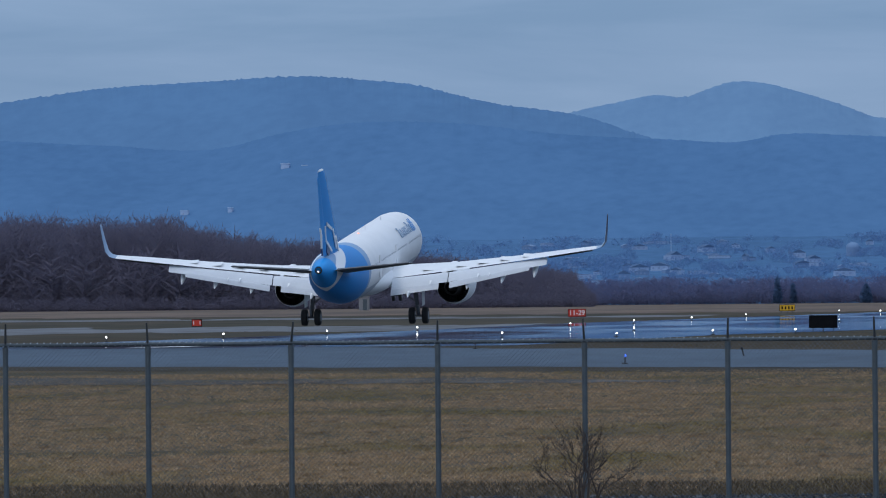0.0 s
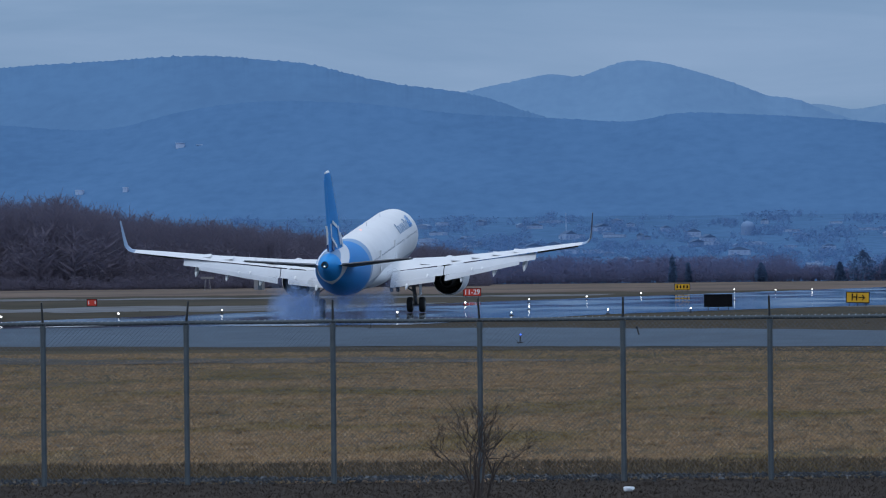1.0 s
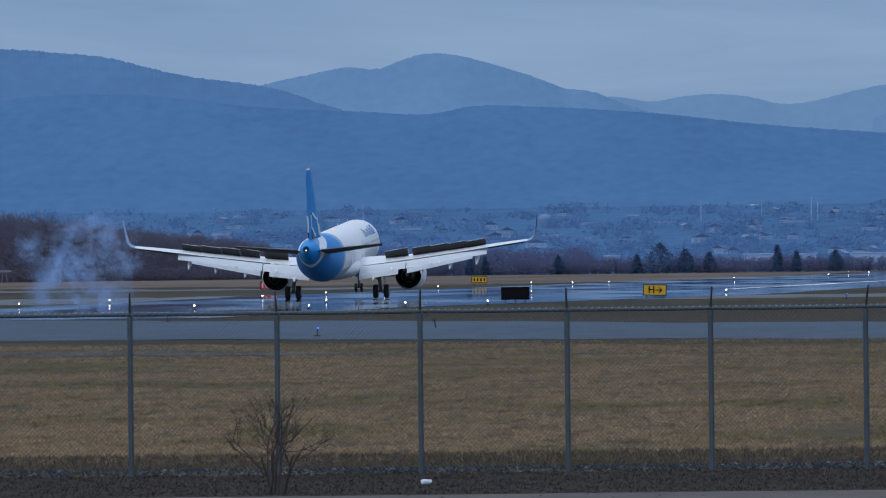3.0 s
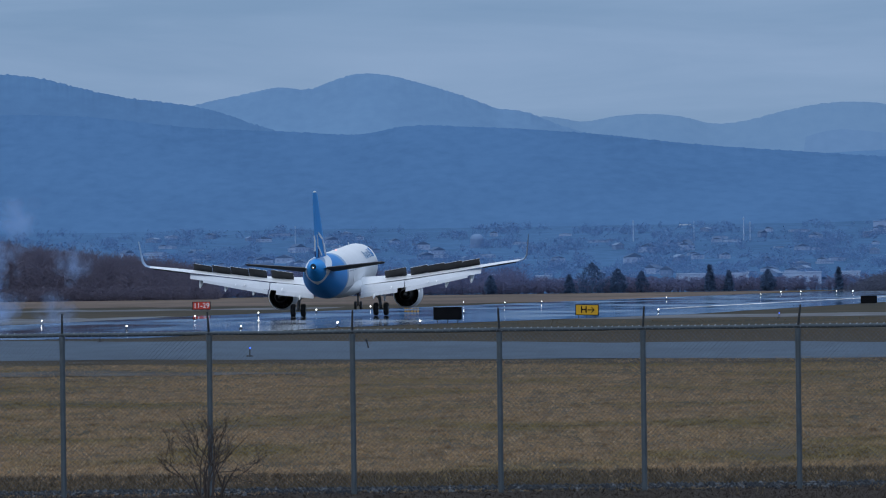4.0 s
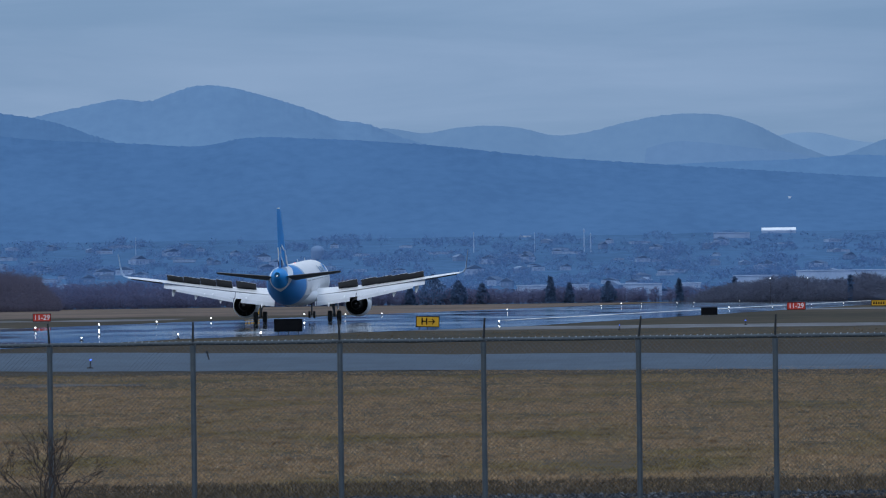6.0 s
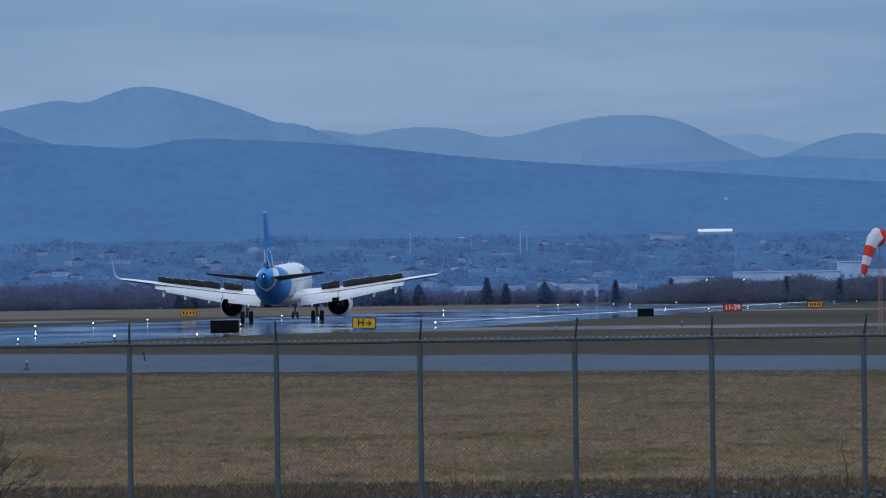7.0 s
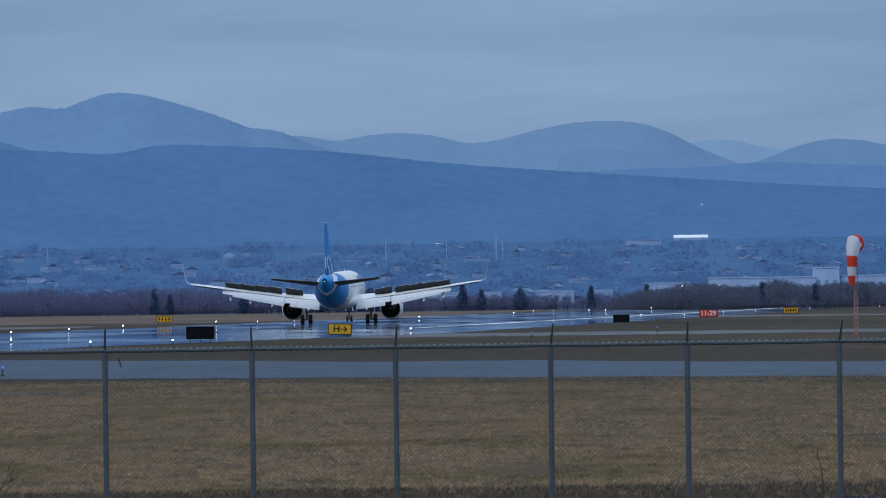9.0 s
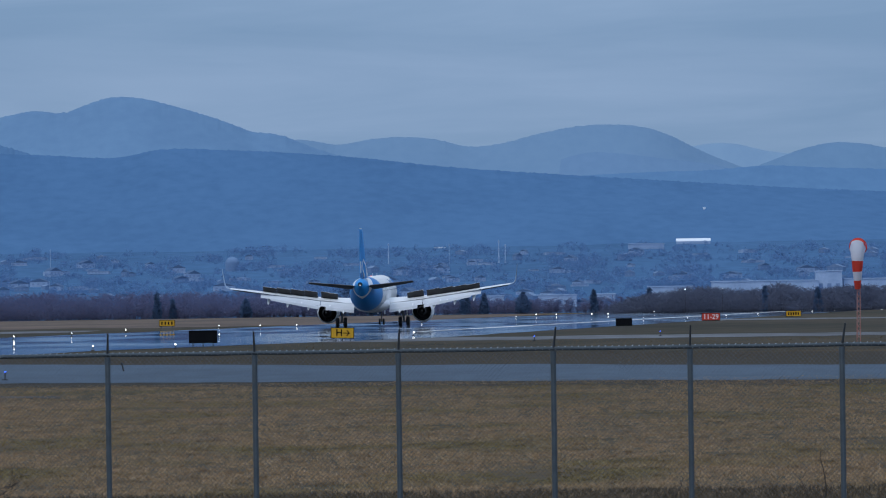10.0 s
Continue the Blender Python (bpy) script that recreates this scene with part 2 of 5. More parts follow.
M_OLIVE = material("dull_olive_turf", (0.070, 0.058, 0.041), (0.038, 0.036, 0.027), 0.03, 0.95, fine=0.4, contrast=(0.40, 0.60), spec=0.05, stretch=(1, 0.15, 1))
HEAD = math.atan(0.0668)           # the runway's bearing east of the view axis
RUN_X0 = -104.1                    # centre line: x = RUN_X0 + 0.0668 y


def run_x(y, side=0.0):
    return RUN_X0 + 0.0668 * y + side / math.cos(HEAD)


def sheet(name, pts, z, mat, label, category, kind="structure", steps=24):
    """A paved or grown strip: left and right edges given as polylines of equal length."""
    left, right = pts
    verts, faces = [], []
    for (a, b) in zip(left, right):
        for k in range(steps + 1):
            q = k / steps
            verts.append((a[0] + (b[0] - a[0]) * q, a[1] + (b[1] - a[1]) * q, z))
    n = steps + 1
    for j in range(len(left) - 1):
        for i in range(steps):
            faces.append((j * n + i, j * n + i + 1, (j + 1) * n + i + 1, (j + 1) * n + i))
    return tagged(mesh_object(name, verts, faces, mat), label, category, kind=kind)


def wavy(y0, y1, x_of, n, amp, seed):
    """A ragged edge along y."""
    return [(x_of(y) + amp * noise.noise((y * 0.03, seed, 0)) + 0.4 * amp * noise.noise((y * 0.2, seed, 4)), y) for y in np.linspace(y0, y1, n)]


def crosswise(x0, x1, y_of, n, amp, seed):
    return [(x, y_of(x) + amp * noise.noise((x * 0.11, seed, 0)) + 0.5 * amp * noise.noise((x * 0.6, seed, 3))) for x in np.linspace(x0, x1, n)]


# runway with its stripes
sheet("runway", (wavy(700, 3000, lambda y: run_x(y, -13.5 - 5.5 * min(1.0, max(0.0, (y - 950) / 150))), 90, 0.9, 1), wavy(700, 3000, lambda y: run_x(y, 24.5 + 12.0 * min(1.0, max(0.0, (y - 830) / 170))), 90, 0.8, 2)), 0.03, M_WET, "long dark runway, wet and mirror-like", "runway")
sheet("edge_line", (wavy(1180, 3000, lambda y: run_x(y, 21.5), 260, 0.25, 22), wavy(1180, 3000, lambda y: run_x(y, 23.1), 260, 0.25, 23)), 0.042, M_LINE_GLINT, "white painted runway edge line with wet glints in its colour", "line", steps=2)
# white strip laid where the wet paving glints
sheet("glint_streak", (crosswise(-56.5, -48.5, lambda x: 713 + 3.6 * (x + 54.4), 30, 1.5, 61), crosswise(-56.5, -48.5, lambda x: 721 + 3.6 * (x + 54.4), 30, 1.5, 62)), 0.044, M_LINE_GLINT, "broken white streak on the wet paving, a glint put in as colour", "line", steps=2)
# crossing taxiway and its strips
sheet("taxiway_near", (crosswise(-75, 70, lambda x: 475 - 1.3 * x, 120, 8, 11), crosswise(-75, 70, lambda x: 592 - 2.4 * x, 120, 12, 12)), 0.025, M_TAXI, "grey asphalt taxiway crossing the field, tinted blue with sky sheen", "taxiway", steps=6)
sheet("grass_edge_near", (crosswise(-75, 70, lambda x: 452 - 1.3 * x, 60, 8, 13), crosswise(-75, 70, lambda x: 475.5 - 1.3 * x, 60, 2, 14)), 0.012, M_DULL, "dark trodden turf along the taxiway", "grass", steps=4)
sheet("grass_edge_far", (crosswise(-75, 70, lambda x: 586 - 2.4 * x, 120, 4, 15), crosswise(-75, 70, lambda x: 720 - 2.2 * x, 120, 12, 16)), 0.012, M_DULL, "dark turf between taxiway and runway", "grass", steps=4)
sheet("gravel_strip", (crosswise(-60, -14, lambda x: 430 - 0.4 * (x + 40), 90, 9, 17), crosswise(-60, -14, lambda x: 462 - 1.2 * (x + 40), 90, 10, 18)), 0.02, M_GRIT, "thin grey gravel strip in the grass", "gravel", steps=4)
sheet("taxiway_exit", (crosswise(-12, 130, lambda x: 925 - 0.25 * x, 90, 12, 19), crosswise(-4, 130, lambda x: 1000 - 0.45 * x, 90, 15, 20)), 0.02, M_CONC, "pale concrete taxiway leaving the runway", "taxiway", steps=6)
sheet("taxiway_far", (crosswise(26, 200, lambda x: 1500 - 0.2 * x, 90, 30, 21), crosswise(26, 200, lambda x: 1580 - 0.2 * x, 90, 35, 22)), 0.02, M_CONC, "pale distant concrete taxiway", "taxiway", steps=6)
sheet("taxiway_left", (crosswise(-230, -50, lambda x: 985 + 0.3 * x, 90, 45, 23), crosswise(-230, -50, lambda x: 1150 + 0.6 * x, 90, 70, 24)), 0.02, M_CONC, "pale wet concrete apron beside the runway", "taxiway", steps=6)
sheet("taxiway_back", (crosswise(-260, -42, lambda x: 1345 - 0.2 * x, 90, 45, 25), crosswise(-260, -42, lambda x: 1420 - 0.2 * x, 90, 55, 26)), 0.022, M_CONC, "pale strip of far taxiway beyond the runway", "taxiway", steps=6)
sheet("straw_field", (crosswise(-420, -14, lambda x: 1560, 120, 90, 27), crosswise(-420, 22, lambda x: 2300, 120, 20, 28)), 0.016, M_STRAW, "tall straw-coloured grass beyond the runway, greyed with haze", "grass", steps=20)
sheet("grass_right", (wavy(690, 2185, lambda y: run_x(y, 24.0), 60, 0.5, 51), wavy(690, 2185, lambda y: 260.0, 60, 0.5, 52)), 0.008, M_OLIVE, "dull olive winter turf beside the runway", "grass", steps=24)
sheet("grass_left", (wavy(720, 1560, lambda y: -330.0, 60, 0.5, 53), wavy(720, 1560, lambda y: run_x(y, -13.0), 60, 0.5, 54)), 0.008, M_OLIVE, "dull brown turf beyond the runway", "grass", steps=24)
# road in front of the fence
sheet("road", ([(x, 60) for x in np.linspace(-80, 80, 60)], crosswise(-80, 80, lambda x: 167.6, 60, 0.5, 31)), 0.03, M_ROAD, "pale gravel road before the fence", "road", steps=40)


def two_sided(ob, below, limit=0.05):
    """Gives the faces that look down another, darker material."""
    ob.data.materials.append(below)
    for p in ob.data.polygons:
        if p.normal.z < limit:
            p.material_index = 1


# ---- airliner: nose along +x, origin on the ground under the main wheels ----
def build_airliner():
    gears = []
    root = thing("airliner", "twin-engine white jet airliner with a blue tail, landing", "airplane")
    # fuselage rings: x, centre height, half width, half height
    prof = [(22.0, 3.25, 0.06, 0.06), (21.7, 3.28, 0.5, 0.48), (21.0, 3.35, 0.98, 0.98), (20.0, 3.48, 1.38, 1.42), (18.6, 3.66, 1.72, 1.8), (17.0, 3.78, 1.92, 2.02), (15.5, 3.8, 1.975, 2.07)]
    prof += [(x, 3.8, 1.975, 2.07) for x in np.linspace(13, -8, 12)]
    prof += [(-10, 3.81, 1.975, 2.06), (-12, 3.86, 1.94, 2.0), (-14, 3.98, 1.83, 1.88), (-16, 4.18, 1.58, 1.66), (-18, 4.45, 1.24, 1.36), (-20, 4.75, 0.82, 0.94), (-21.4, 4.96, 0.5, 0.57), (-22.3, 5.08, 0.28, 0.32)]
    n = 40
    rings = [[(x, w * math.cos(2 * math.pi * i / n), zc + hh * math.sin(2 * math.pi * i / n)) for i in range(n)] for x, zc, w, hh in prof]
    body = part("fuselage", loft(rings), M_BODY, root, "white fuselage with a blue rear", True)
    body.matrix_basis = pose(0, 0, 0.08)
    ex = loft(revolve([(0, 0.25), (-0.18, 0.24), (-0.18, 0.19), (0.3, 0.17)], (-22.25, 0, 5.1), 20), False)
    part("exhaust_ring", ex, M_NOZZLE, body, "dark burnt exhaust at the tail cone")
    part("exhaust_plug", loft(revolve([(0.02, 0.2), (-0.02, 0.2)], (-22.28, 0, 5.1), 20)), M_DARK, body)
    # wing-to-body fairing
    rr = [[(x, w * math.cos(2 * math.pi * i / 28), 2.55 + hh * math.sin(2 * math.pi * i / 28)) for i in range(28)] for x, w, hh in ((7.6, 0.4, 0.3), (6.4, 1.5, 0.75), (4.5, 2.05, 0.95), (0, 2.2, 1.0), (-3.0, 2.1, 0.95), (-5.2, 1.5, 0.75), (-6.8, 0.4, 0.3))]
    part("belly_fairing", loft(rr), M_WHITE, root, "", True)
    # cabin windows share one mesh
    wm = box(0, 0, 0, 0.16, 0.012, 0.25, bevel=0.004)
    first = part("window", wm, M_PANE, body)
    me = first.data
    k = 0
    for side in (-1, 1):
        for x in np.arange(16.2, -13.5, -0.533):
            if abs(x - 9.2) < 0.5 or abs(x - 3.2) < 0.6 or abs(x + 5.4) < 0.5:
                continue
            w = 1.975 if x > -9 else 1.975 - 0.035 * (x + 9) ** 2 / 2
            ob = first if k == 0 else new("window", me)
            k += 1
            ob.parent = body
            ob.matrix_basis = pose(x, side * (w * math.cos(0.16) + 0.0), 4.13, -side * 8)
    # cabin doors
    for side in (-1, 1):
        for x in (3.2, -5.4):
            w = 1.955
            part("door", box(x, side * (w * 0.998), 3.85, 0.82, 0.03, 1.6, bevel=0.01), M_WHITE, body)
    # airline title as plain strokes, letter by letter
    for side in (-1, 1):
        x = 14.6 if side < 0 else 9.8
        for i, (wd, hh, mt) in enumerate(((0.75, 1.15, M_BLUE), (0.3, 1.0, M_BLUE), (0.45, 0.75, M_SLATE), (0.5, 1.05, M_SLATE), (0.5, 0.75, M_SLATE), (0.6, 0.75, M_SLATE), (0.55, 0.75, M_SLATE), (0.5, 0.75, M_SLATE), (0.6, 0.75, M_SLATE), (0.4, 1.0, M_SLATE))):
            for off, lo, hi in ((0.0, 0.0, 1.0), (0.62 * wd, 0.0, 0.55 if i % 3 == 1 else 1.0)):
                th = np.linspace(radians(24 + 24 * hh * lo), radians(24 + 24 * hh * hi), 6)
                rr = [[(xx, side * rad * math.cos(a), 3.88 + rad * 1.048 * math.sin(a)) for a in th] + [(xx, side * (rad - 0.02) * math.cos(a), 3.88 + (rad - 0.02) * 1.048 * math.sin(a)) for a in th[::-1]] for xx, rad in ((x - off, 1.99), (x - off - 0.15, 1.99))]
                part("title_bar", loft(rr), mt, body, "slate blue title stroke" if mt is M_SLATE else "bright blue title stroke")
            x -= wd + 0.24
    # wings
    for side in (-1, 1):
        secs = [(0.6, 5.6, 7.2, 2.50, 1.25), (2.0, 5.15, 6.75, 2.66, 1.2), (6.3, 2.95, 4.75, 3.16, 1.0), (11.0, 0.55, 3.35, 3.82, 0.95), (15.0, -1.48, 2.2, 4.44, 0.9), (16.9, -2.45, 1.65, 4.72, 0.9)]
        wing = part("wing", loft([foil_ring(side * y, x, c * (0.86 if 1 < y < 13.4 else 1.0), z, t) for y, x, c, z, t in secs]), M_WHITE, root, "", True)
        # sharklet curves up out of the tip
        sh = [foil_ring(side * 16.9, -2.45, 1.65, 4.72, 0.9)]
        for yy, xx, cc, zz, lean in ((17.3, -2.72, 1.5, 4.86, 40), (17.55, -3.0, 1.35, 5.2, 72), (17.68, -3.5, 1.0, 6.0, 80), (17.82, -4.15, 0.55, 7.15, 82)):
            cl, sl = math.cos(radians(lean)), math.sin(radians(lean))
            sh.append([(xx - u * cc, side * (yy - w * cc * sl * 0.8), zz + w * cc * cl * 0.8) for u, w in FOIL])
        tip = part("sharklet", loft(sh), M_NAVY, wing, "upturned wing tip, navy outside and pale inside", True)
        tip.data.materials.append(M_SLATE)
        for p in tip.data.polygons:
            if p.normal.y * side < -0.1:
                p.material_index = 1
        # flaps in two slotted pieces, and the aileron
        for (ya, xa, za, ca), (yb, xb, zb, cb) in (((2.15, -0.75, 2.62, 1.25), (6.15, -1.15, 3.02, 1.15)), ((6.22, -1.17, 3.03, 1.15), (13.3, -2.55, 4.05, 0.85))):
            fl = part("flap", loft([foil_ring(side * ya, xa, ca, za, 1.5, 30), foil_ring(side * yb, xb, cb, zb, 1.5, 30)]), M_FLAP, wing, "lowered pale grey flap", True)
            dx, dz = math.cos(radians(30)) * 0.97, -math.sin(radians(30)) * 0.97
            yc = ya if ya < 3 else ya + 0.1
            part("flap_tab", loft([foil_ring(side * yc, xa + dx * -ca, ca * 0.5, za + dz * ca - 0.03, 1.3, 42), foil_ring(side * (yb - 1.2 if yb > 10 else yb - 0.6), xb + 0.1 + dx * -cb, cb * 0.5, zb - 0.08 + dz * cb, 1.3, 42)]), M_GREYPAINT, fl, "", True)
        part("aileron", loft([foil_ring(side * 13.45, -2.55, 0.62, 4.19, 1.6, 12), foil_ring(side * 16.6, -3.35, 0.5, 4.66, 1.6, 12)]), M_DARK, wing, "aileron with a dark underside", True)
        # flap track fairings
        for y, x, z, ln in ((3.4, -0.6, 2.42, 3.4), (7.6, -1.0, 2.92, 3.2), (10.1, -1.6, 3.32, 2.9), (12.4, -2.0, 3.68, 2.5)):
            cone = [[(x + 1.2 - q * ln, side * y + r * math.cos(a), z - 0.18 - q * q * 0.75 + 1.3 * r * math.sin(a)) for a in np.linspace(0, 2 * math.pi, 9)[:-1]] for q, r in ((0, 0.03), (0.25, 0.17), (0.6, 0.2), (0.85, 0.13), (1.0, 0.02))]
            part("flap_fairing", loft(cone), M_WHITE, wing, "", True)
        for y in (8.4, 9.2, 11.3, 5.0):
            z = 2.55 + (y - 2.1) * 0.128
            part("static_bracket", loft([[(-1.9 - y * 0.05, side * y + a, z - 0.35 + b) for a, b in ((-0.08, 0), (0.08, 0), (0.0, 0.02))], [(-2.6 - y * 0.05, side * y + a, z - 0.55 + b) for a, b in ((-0.01, 0), (0.01, 0), (0, 0.01))]]), M_WHITE, wing)
        # engine
        c = (6.2, side * 5.75, 1.58)
        cowl = part("engine", loft(revolve([(1.3, 1.02), (1.45, 1.12), (1.2, 1.24), (0.2, 1.34), (-1.2, 1.30), (-2.2, 1.14), (-2.2, 1.12)], c, 36), False), M_WHITE, root, "white engine nacelle with a dark fan duct", True)
        part("fan_duct", loft(revolve([(1.3, 1.02), (0.6, 1.0), (-0.5, 1.16), (-2.19, 1.115)], c, 36), False), M_DARK, cowl, "black duct wall", True)
        part("fan_stage", loft(revolve([(-0.5, 1.16), (-0.52, 0.3)], c, 36), False), M_DARK, cowl)
        part("core_nozzle", loft(revolve([(-0.6, 0.74), (-2.3, 0.62), (-3.1, 0.46), (-3.1, 0.42), (-2.4, 0.5)], c, 28), False), M_NOZZLE, cowl, "dark metal core nozzle", True)
        part("exhaust_cone", loft(revolve([(-2.2, 0.34), (-3.0, 0.26), (-3.7, 0.04)], c, 20)), M_NOZZLE, cowl, "", True)
        for i in range(14):
            a = 2 * math.pi * i / 14
            part("guide_vane", box(-0.75, 0, 0.94, 0.3, 0.03, 0.42, m=Matrix.Translation(c) @ pose(0, 0, 0, math.degrees(a))), M_NOZZLE, cowl)
        py = [[(c[0] + x, side * (5.75 + w), z) for x, w, z in ((xa, -t, zb), (xa, t, zb), (xc, t, zb), (xc, -t, zb))] for xa, xc, zb, t in ((0.4, -3.2, 2.9, 0.2), (-0.6, -5.8, 3.25, 0.16))]
        part("pylon", loft(py), M_WHITE, root)
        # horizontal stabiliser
        st = part("horizontal_stabilizer", loft([foil_ring(side * 0.5, -16.4, 3.9, 4.42, 0.6, -8), foil_ring(side * 6.22, -19.9, 1.5, 5.30, 0.6, -8)]), M_WHITE, root, "tailplane, white above, grey below with shade painted in", True)
        two_sided(st, M_UNDER_SHADE)
        part("elevator", loft([foil_ring(side * 1.0, -19.5, 1.0, 4.93, 1.2, -6), foil_ring(side * 6.1, -20.85, 0.6, 5.44, 1.2, -6)]), M_UNDER_SHADE, st, "", True)
        # main gear
        leg = part("main_landing_gear", tube((0, side * 3.8, 0.55), (0.05, side * 3.55, 2.75), 0.13, 0.17, 12), M_METAL, root, "steel landing gear leg", True)
        gears.append(leg)
        part("side_brace", tube((0, side * 3.72, 1.5), (0.1, side * 2.5, 2.35), 0.06, 0.06, 8), M_METAL, leg)
        part("torque_link", box(-0.25, side * 3.78, 1.05, 0.3, 0.18, 0.55, bevel=0.03), M_METAL, leg)
        part("gear_door", box(0.0, side * 4.15, 1.95, 1.2, 0.06, 1.3, bevel=0.02), M_WHITE, leg)
        part("axle", tube((0, side * 3.8 - 0.6, 0.585), (0, side * 3.8 + 0.6, 0.585), 0.08, n=10), M_METAL, leg)
        for dy in (-0.465, 0.465):
            build_wheel((0, side * 3.8 + dy, 0.585), 0.585, 0.42, leg)
    # nose gear
    leg = nose = part("nose_landing_gear", tube((16.9, 0, 0.4), (16.75, 0, 2.0), 0.08, 0.11, 12), M_METAL, root, "slim steel nose gear leg", True)
    part("axle", tube((16.9, -0.35, 0.38), (16.9, 0.35, 0.38), 0.05, n=10), M_METAL, leg)
    part("gear_door", box(16.4, 0.42, 1.55, 1.5, 0.04, 0.5, bevel=0.015), M_WHITE, leg)
    part("gear_door", box(16.4, -0.42, 1.55, 1.5, 0.04, 0.5, bevel=0.015), M_WHITE, leg)
    for dy in (-0.25, 0.25):
        build_wheel((16.9, dy, 0.38), 0.38, 0.22, leg)
    # fin: chord along x, span up
    def fin_ring(z, xle, chord, t=1.0):
        return [(xle - u * chord, w * chord * t if k < 6 else w * chord * t * 2.2, z) for k, (u, w) in enumerate(FOIL)]
    fin = part("vertical_stabilizer", loft([fin_ring(5.2, -12.6, 6.6, 0.8), fin_ring(5.9, -13.6, 5.9, 0.85), fin_ring(11.5, -18.4, 2.75, 0.8), fin_ring(11.76, -18.75, 2.4, 0.55)]), M_BLUE, root, "tall blue fin with a white outlined emblem", True)
    part("rudder", loft([fin_ring(5.95, -18.35, 1.9, 0.7), fin_ring(11.4, -20.6, 0.95, 0.7)]), M_BLUE, fin, "", True)
    part("tip_cap", loft([fin_ring(11.76, -18.75, 2.45, 0.6), fin_ring(11.86, -18.95, 2.2, 0.3)]), M_WHITE, fin)
    # metal leading edge; the light falling on it is put into its pale colour
    def nose_ring(z, xle, c):
        return [(xle + 0.03, 0, z), (xle - 0.03 * c, 0.036 * c, z), (xle - 0.08 * c, 0.050 * c, z), (xle - 0.08 * c, -0.050 * c, z), (xle - 0.03 * c, -0.042 * c, z)]
    part("leading_edge", loft([nose_ring(5.9, -13.6, 5.9), nose_ring(11.5, -18.4, 2.75)]), M_GREYPAINT, fin, "leading edge strip, pale to show the light on it", True)
    # emblem: white angular outline and navy foot on both faces and on the trailing edge
    for side in (-1, 1):
        for (xa, za, xb, zb, wd, mt) in ((-16.2, 6.3, -17.5, 8.2, 0.22, M_WHITE), (-17.5, 8.2, -19.4, 8.9, 0.22, M_WHITE), (-17.2, 6.1, -19.2, 7.2, 0.22, M_WHITE), (-19.2, 7.2, -19.6, 8.7, 0.22, M_WHITE), (-15.2, 5.9, -16.4, 7.4, 0.22, M_WHITE), (-18.0, 5.95, -19.0, 6.6, 0.6, M_NAVY)):
            xa, za, xb, zb = xa + 0.14 * (za - 5.9), 5.9 + 0.72 * (za - 5.9), xb + 0.14 * (zb - 5.9), 5.9 + 0.72 * (zb - 5.9)
            d = Vector((xb - xa, 0, zb - za))
            if side > 0 and xb < -16.5:
                continue
            zm, xm = (za + zb) / 2, (xa + xb) / 2
            q = (zm - 5.9) / 5.6
            chord = 5.9 + (2.75 - 5.9) * q
            u = (-13.6 - 4.8 * q - xm) / chord
            half = max(0.06, 0.075 * chord * (1 - max(0, u - 0.4) / 0.65)) if u < 1 else 0.10
            m = Matrix.Translation((xm, side * (half - 0.01), zm)) @ pose(0, 0, 0, 0, -math.degrees(math.atan2(d.z, d.x)), side * 2.5)
            part("emblem_stroke", box(0, 0, 0, d.length, 0.06, wd, m=m), mt, fin)
    for z0, z1, y0, y1, mt in ((6.0, 6.5, 0.0, 0.0, M_NAVY), (6.5, 7.4, 0.02, -0.02, M_WHITE), (7.4, 7.9, -0.02, 0.03, M_WHITE)):
        xt = lambda z: -20.32 - (z - 5.95) * 0.245
        ring = lambda z, y: [(xt(z) + 0.25, y - 0.05, z), (xt(z) + 0.25, y + 0.05, z), (xt(z) - 0.02, y + 0.05, z), (xt(z) - 0.02, y - 0.05, z)]
        part("emblem_edge", loft([ring(z0, y0), ring(z1, y1)]), mt, fin)
    # aerials and lights
    for x, z in ((9.5, 5.85), (1.5, 5.85)):
        part("blade_antenna", loft([[(x + a, b * 0.03, z - 0.05) for a, b in ((0.25, 0), (0, 1), (-0.25, 0), (0, -1))], [(x - 0.15 + a * 0.5, b * 0.02, z + 0.42) for a, b in ((0.2, 0), (0, 1), (-0.2, 0), (0, -1))]]), M_WHITE, root)
    lamp = bmesh.new()
    bmesh.ops.create_icosphere(lamp, subdivisions=2, radius=0.075, matrix=Matrix.Translation((-2.0, 0, 5.93)))
    part("beacon_lamp", lamp, material("red_beacon_glow", (0.6, 0.08, 0.03), emit=(1.0, 0.25, 0.1), strength=3.0), root, "glowing red beacon", True)
    lamp = bmesh.new()
    bmesh.ops.create_icosphere(lamp, subdivisions=2, radius=0.06, matrix=Matrix.Translation((-22.48, 0, 5.1)))
    part("tail_lamp", lamp, material("white_tail_glow", (0.8, 0.8, 0.8), emit=(1.0, 0.97, 0.9), strength=1.0), root, "small white tail light", True)
    # spoilers: hinge at their own origin
    spoilers = []
    for side in (-1, 1):
        for y0, y1 in ((4.2, 6.2), (6.6, 8.2), (8.21, 9.8), (9.81, 11.45), (11.46, 13.1)):
            ym = (y0 + y1) / 2
            x = 2.95 - 0.86 * 4.75 * 0.62 - (ym - 6.3) * 0.265
            z = 3.16 + (ym - 6.3) * 0.14 + 0.27 - 0.01 * (ym - 6)
            ch = 1.3 - 0.03 * ym
            sk = 0.265 * (y1 - y0) / 2
            ring = lambda yy, s_: [(s_, yy, 0.02), (s_ - ch, yy, 0.012), (s_ - ch, yy, -0.012), (s_, yy, -0.03)]
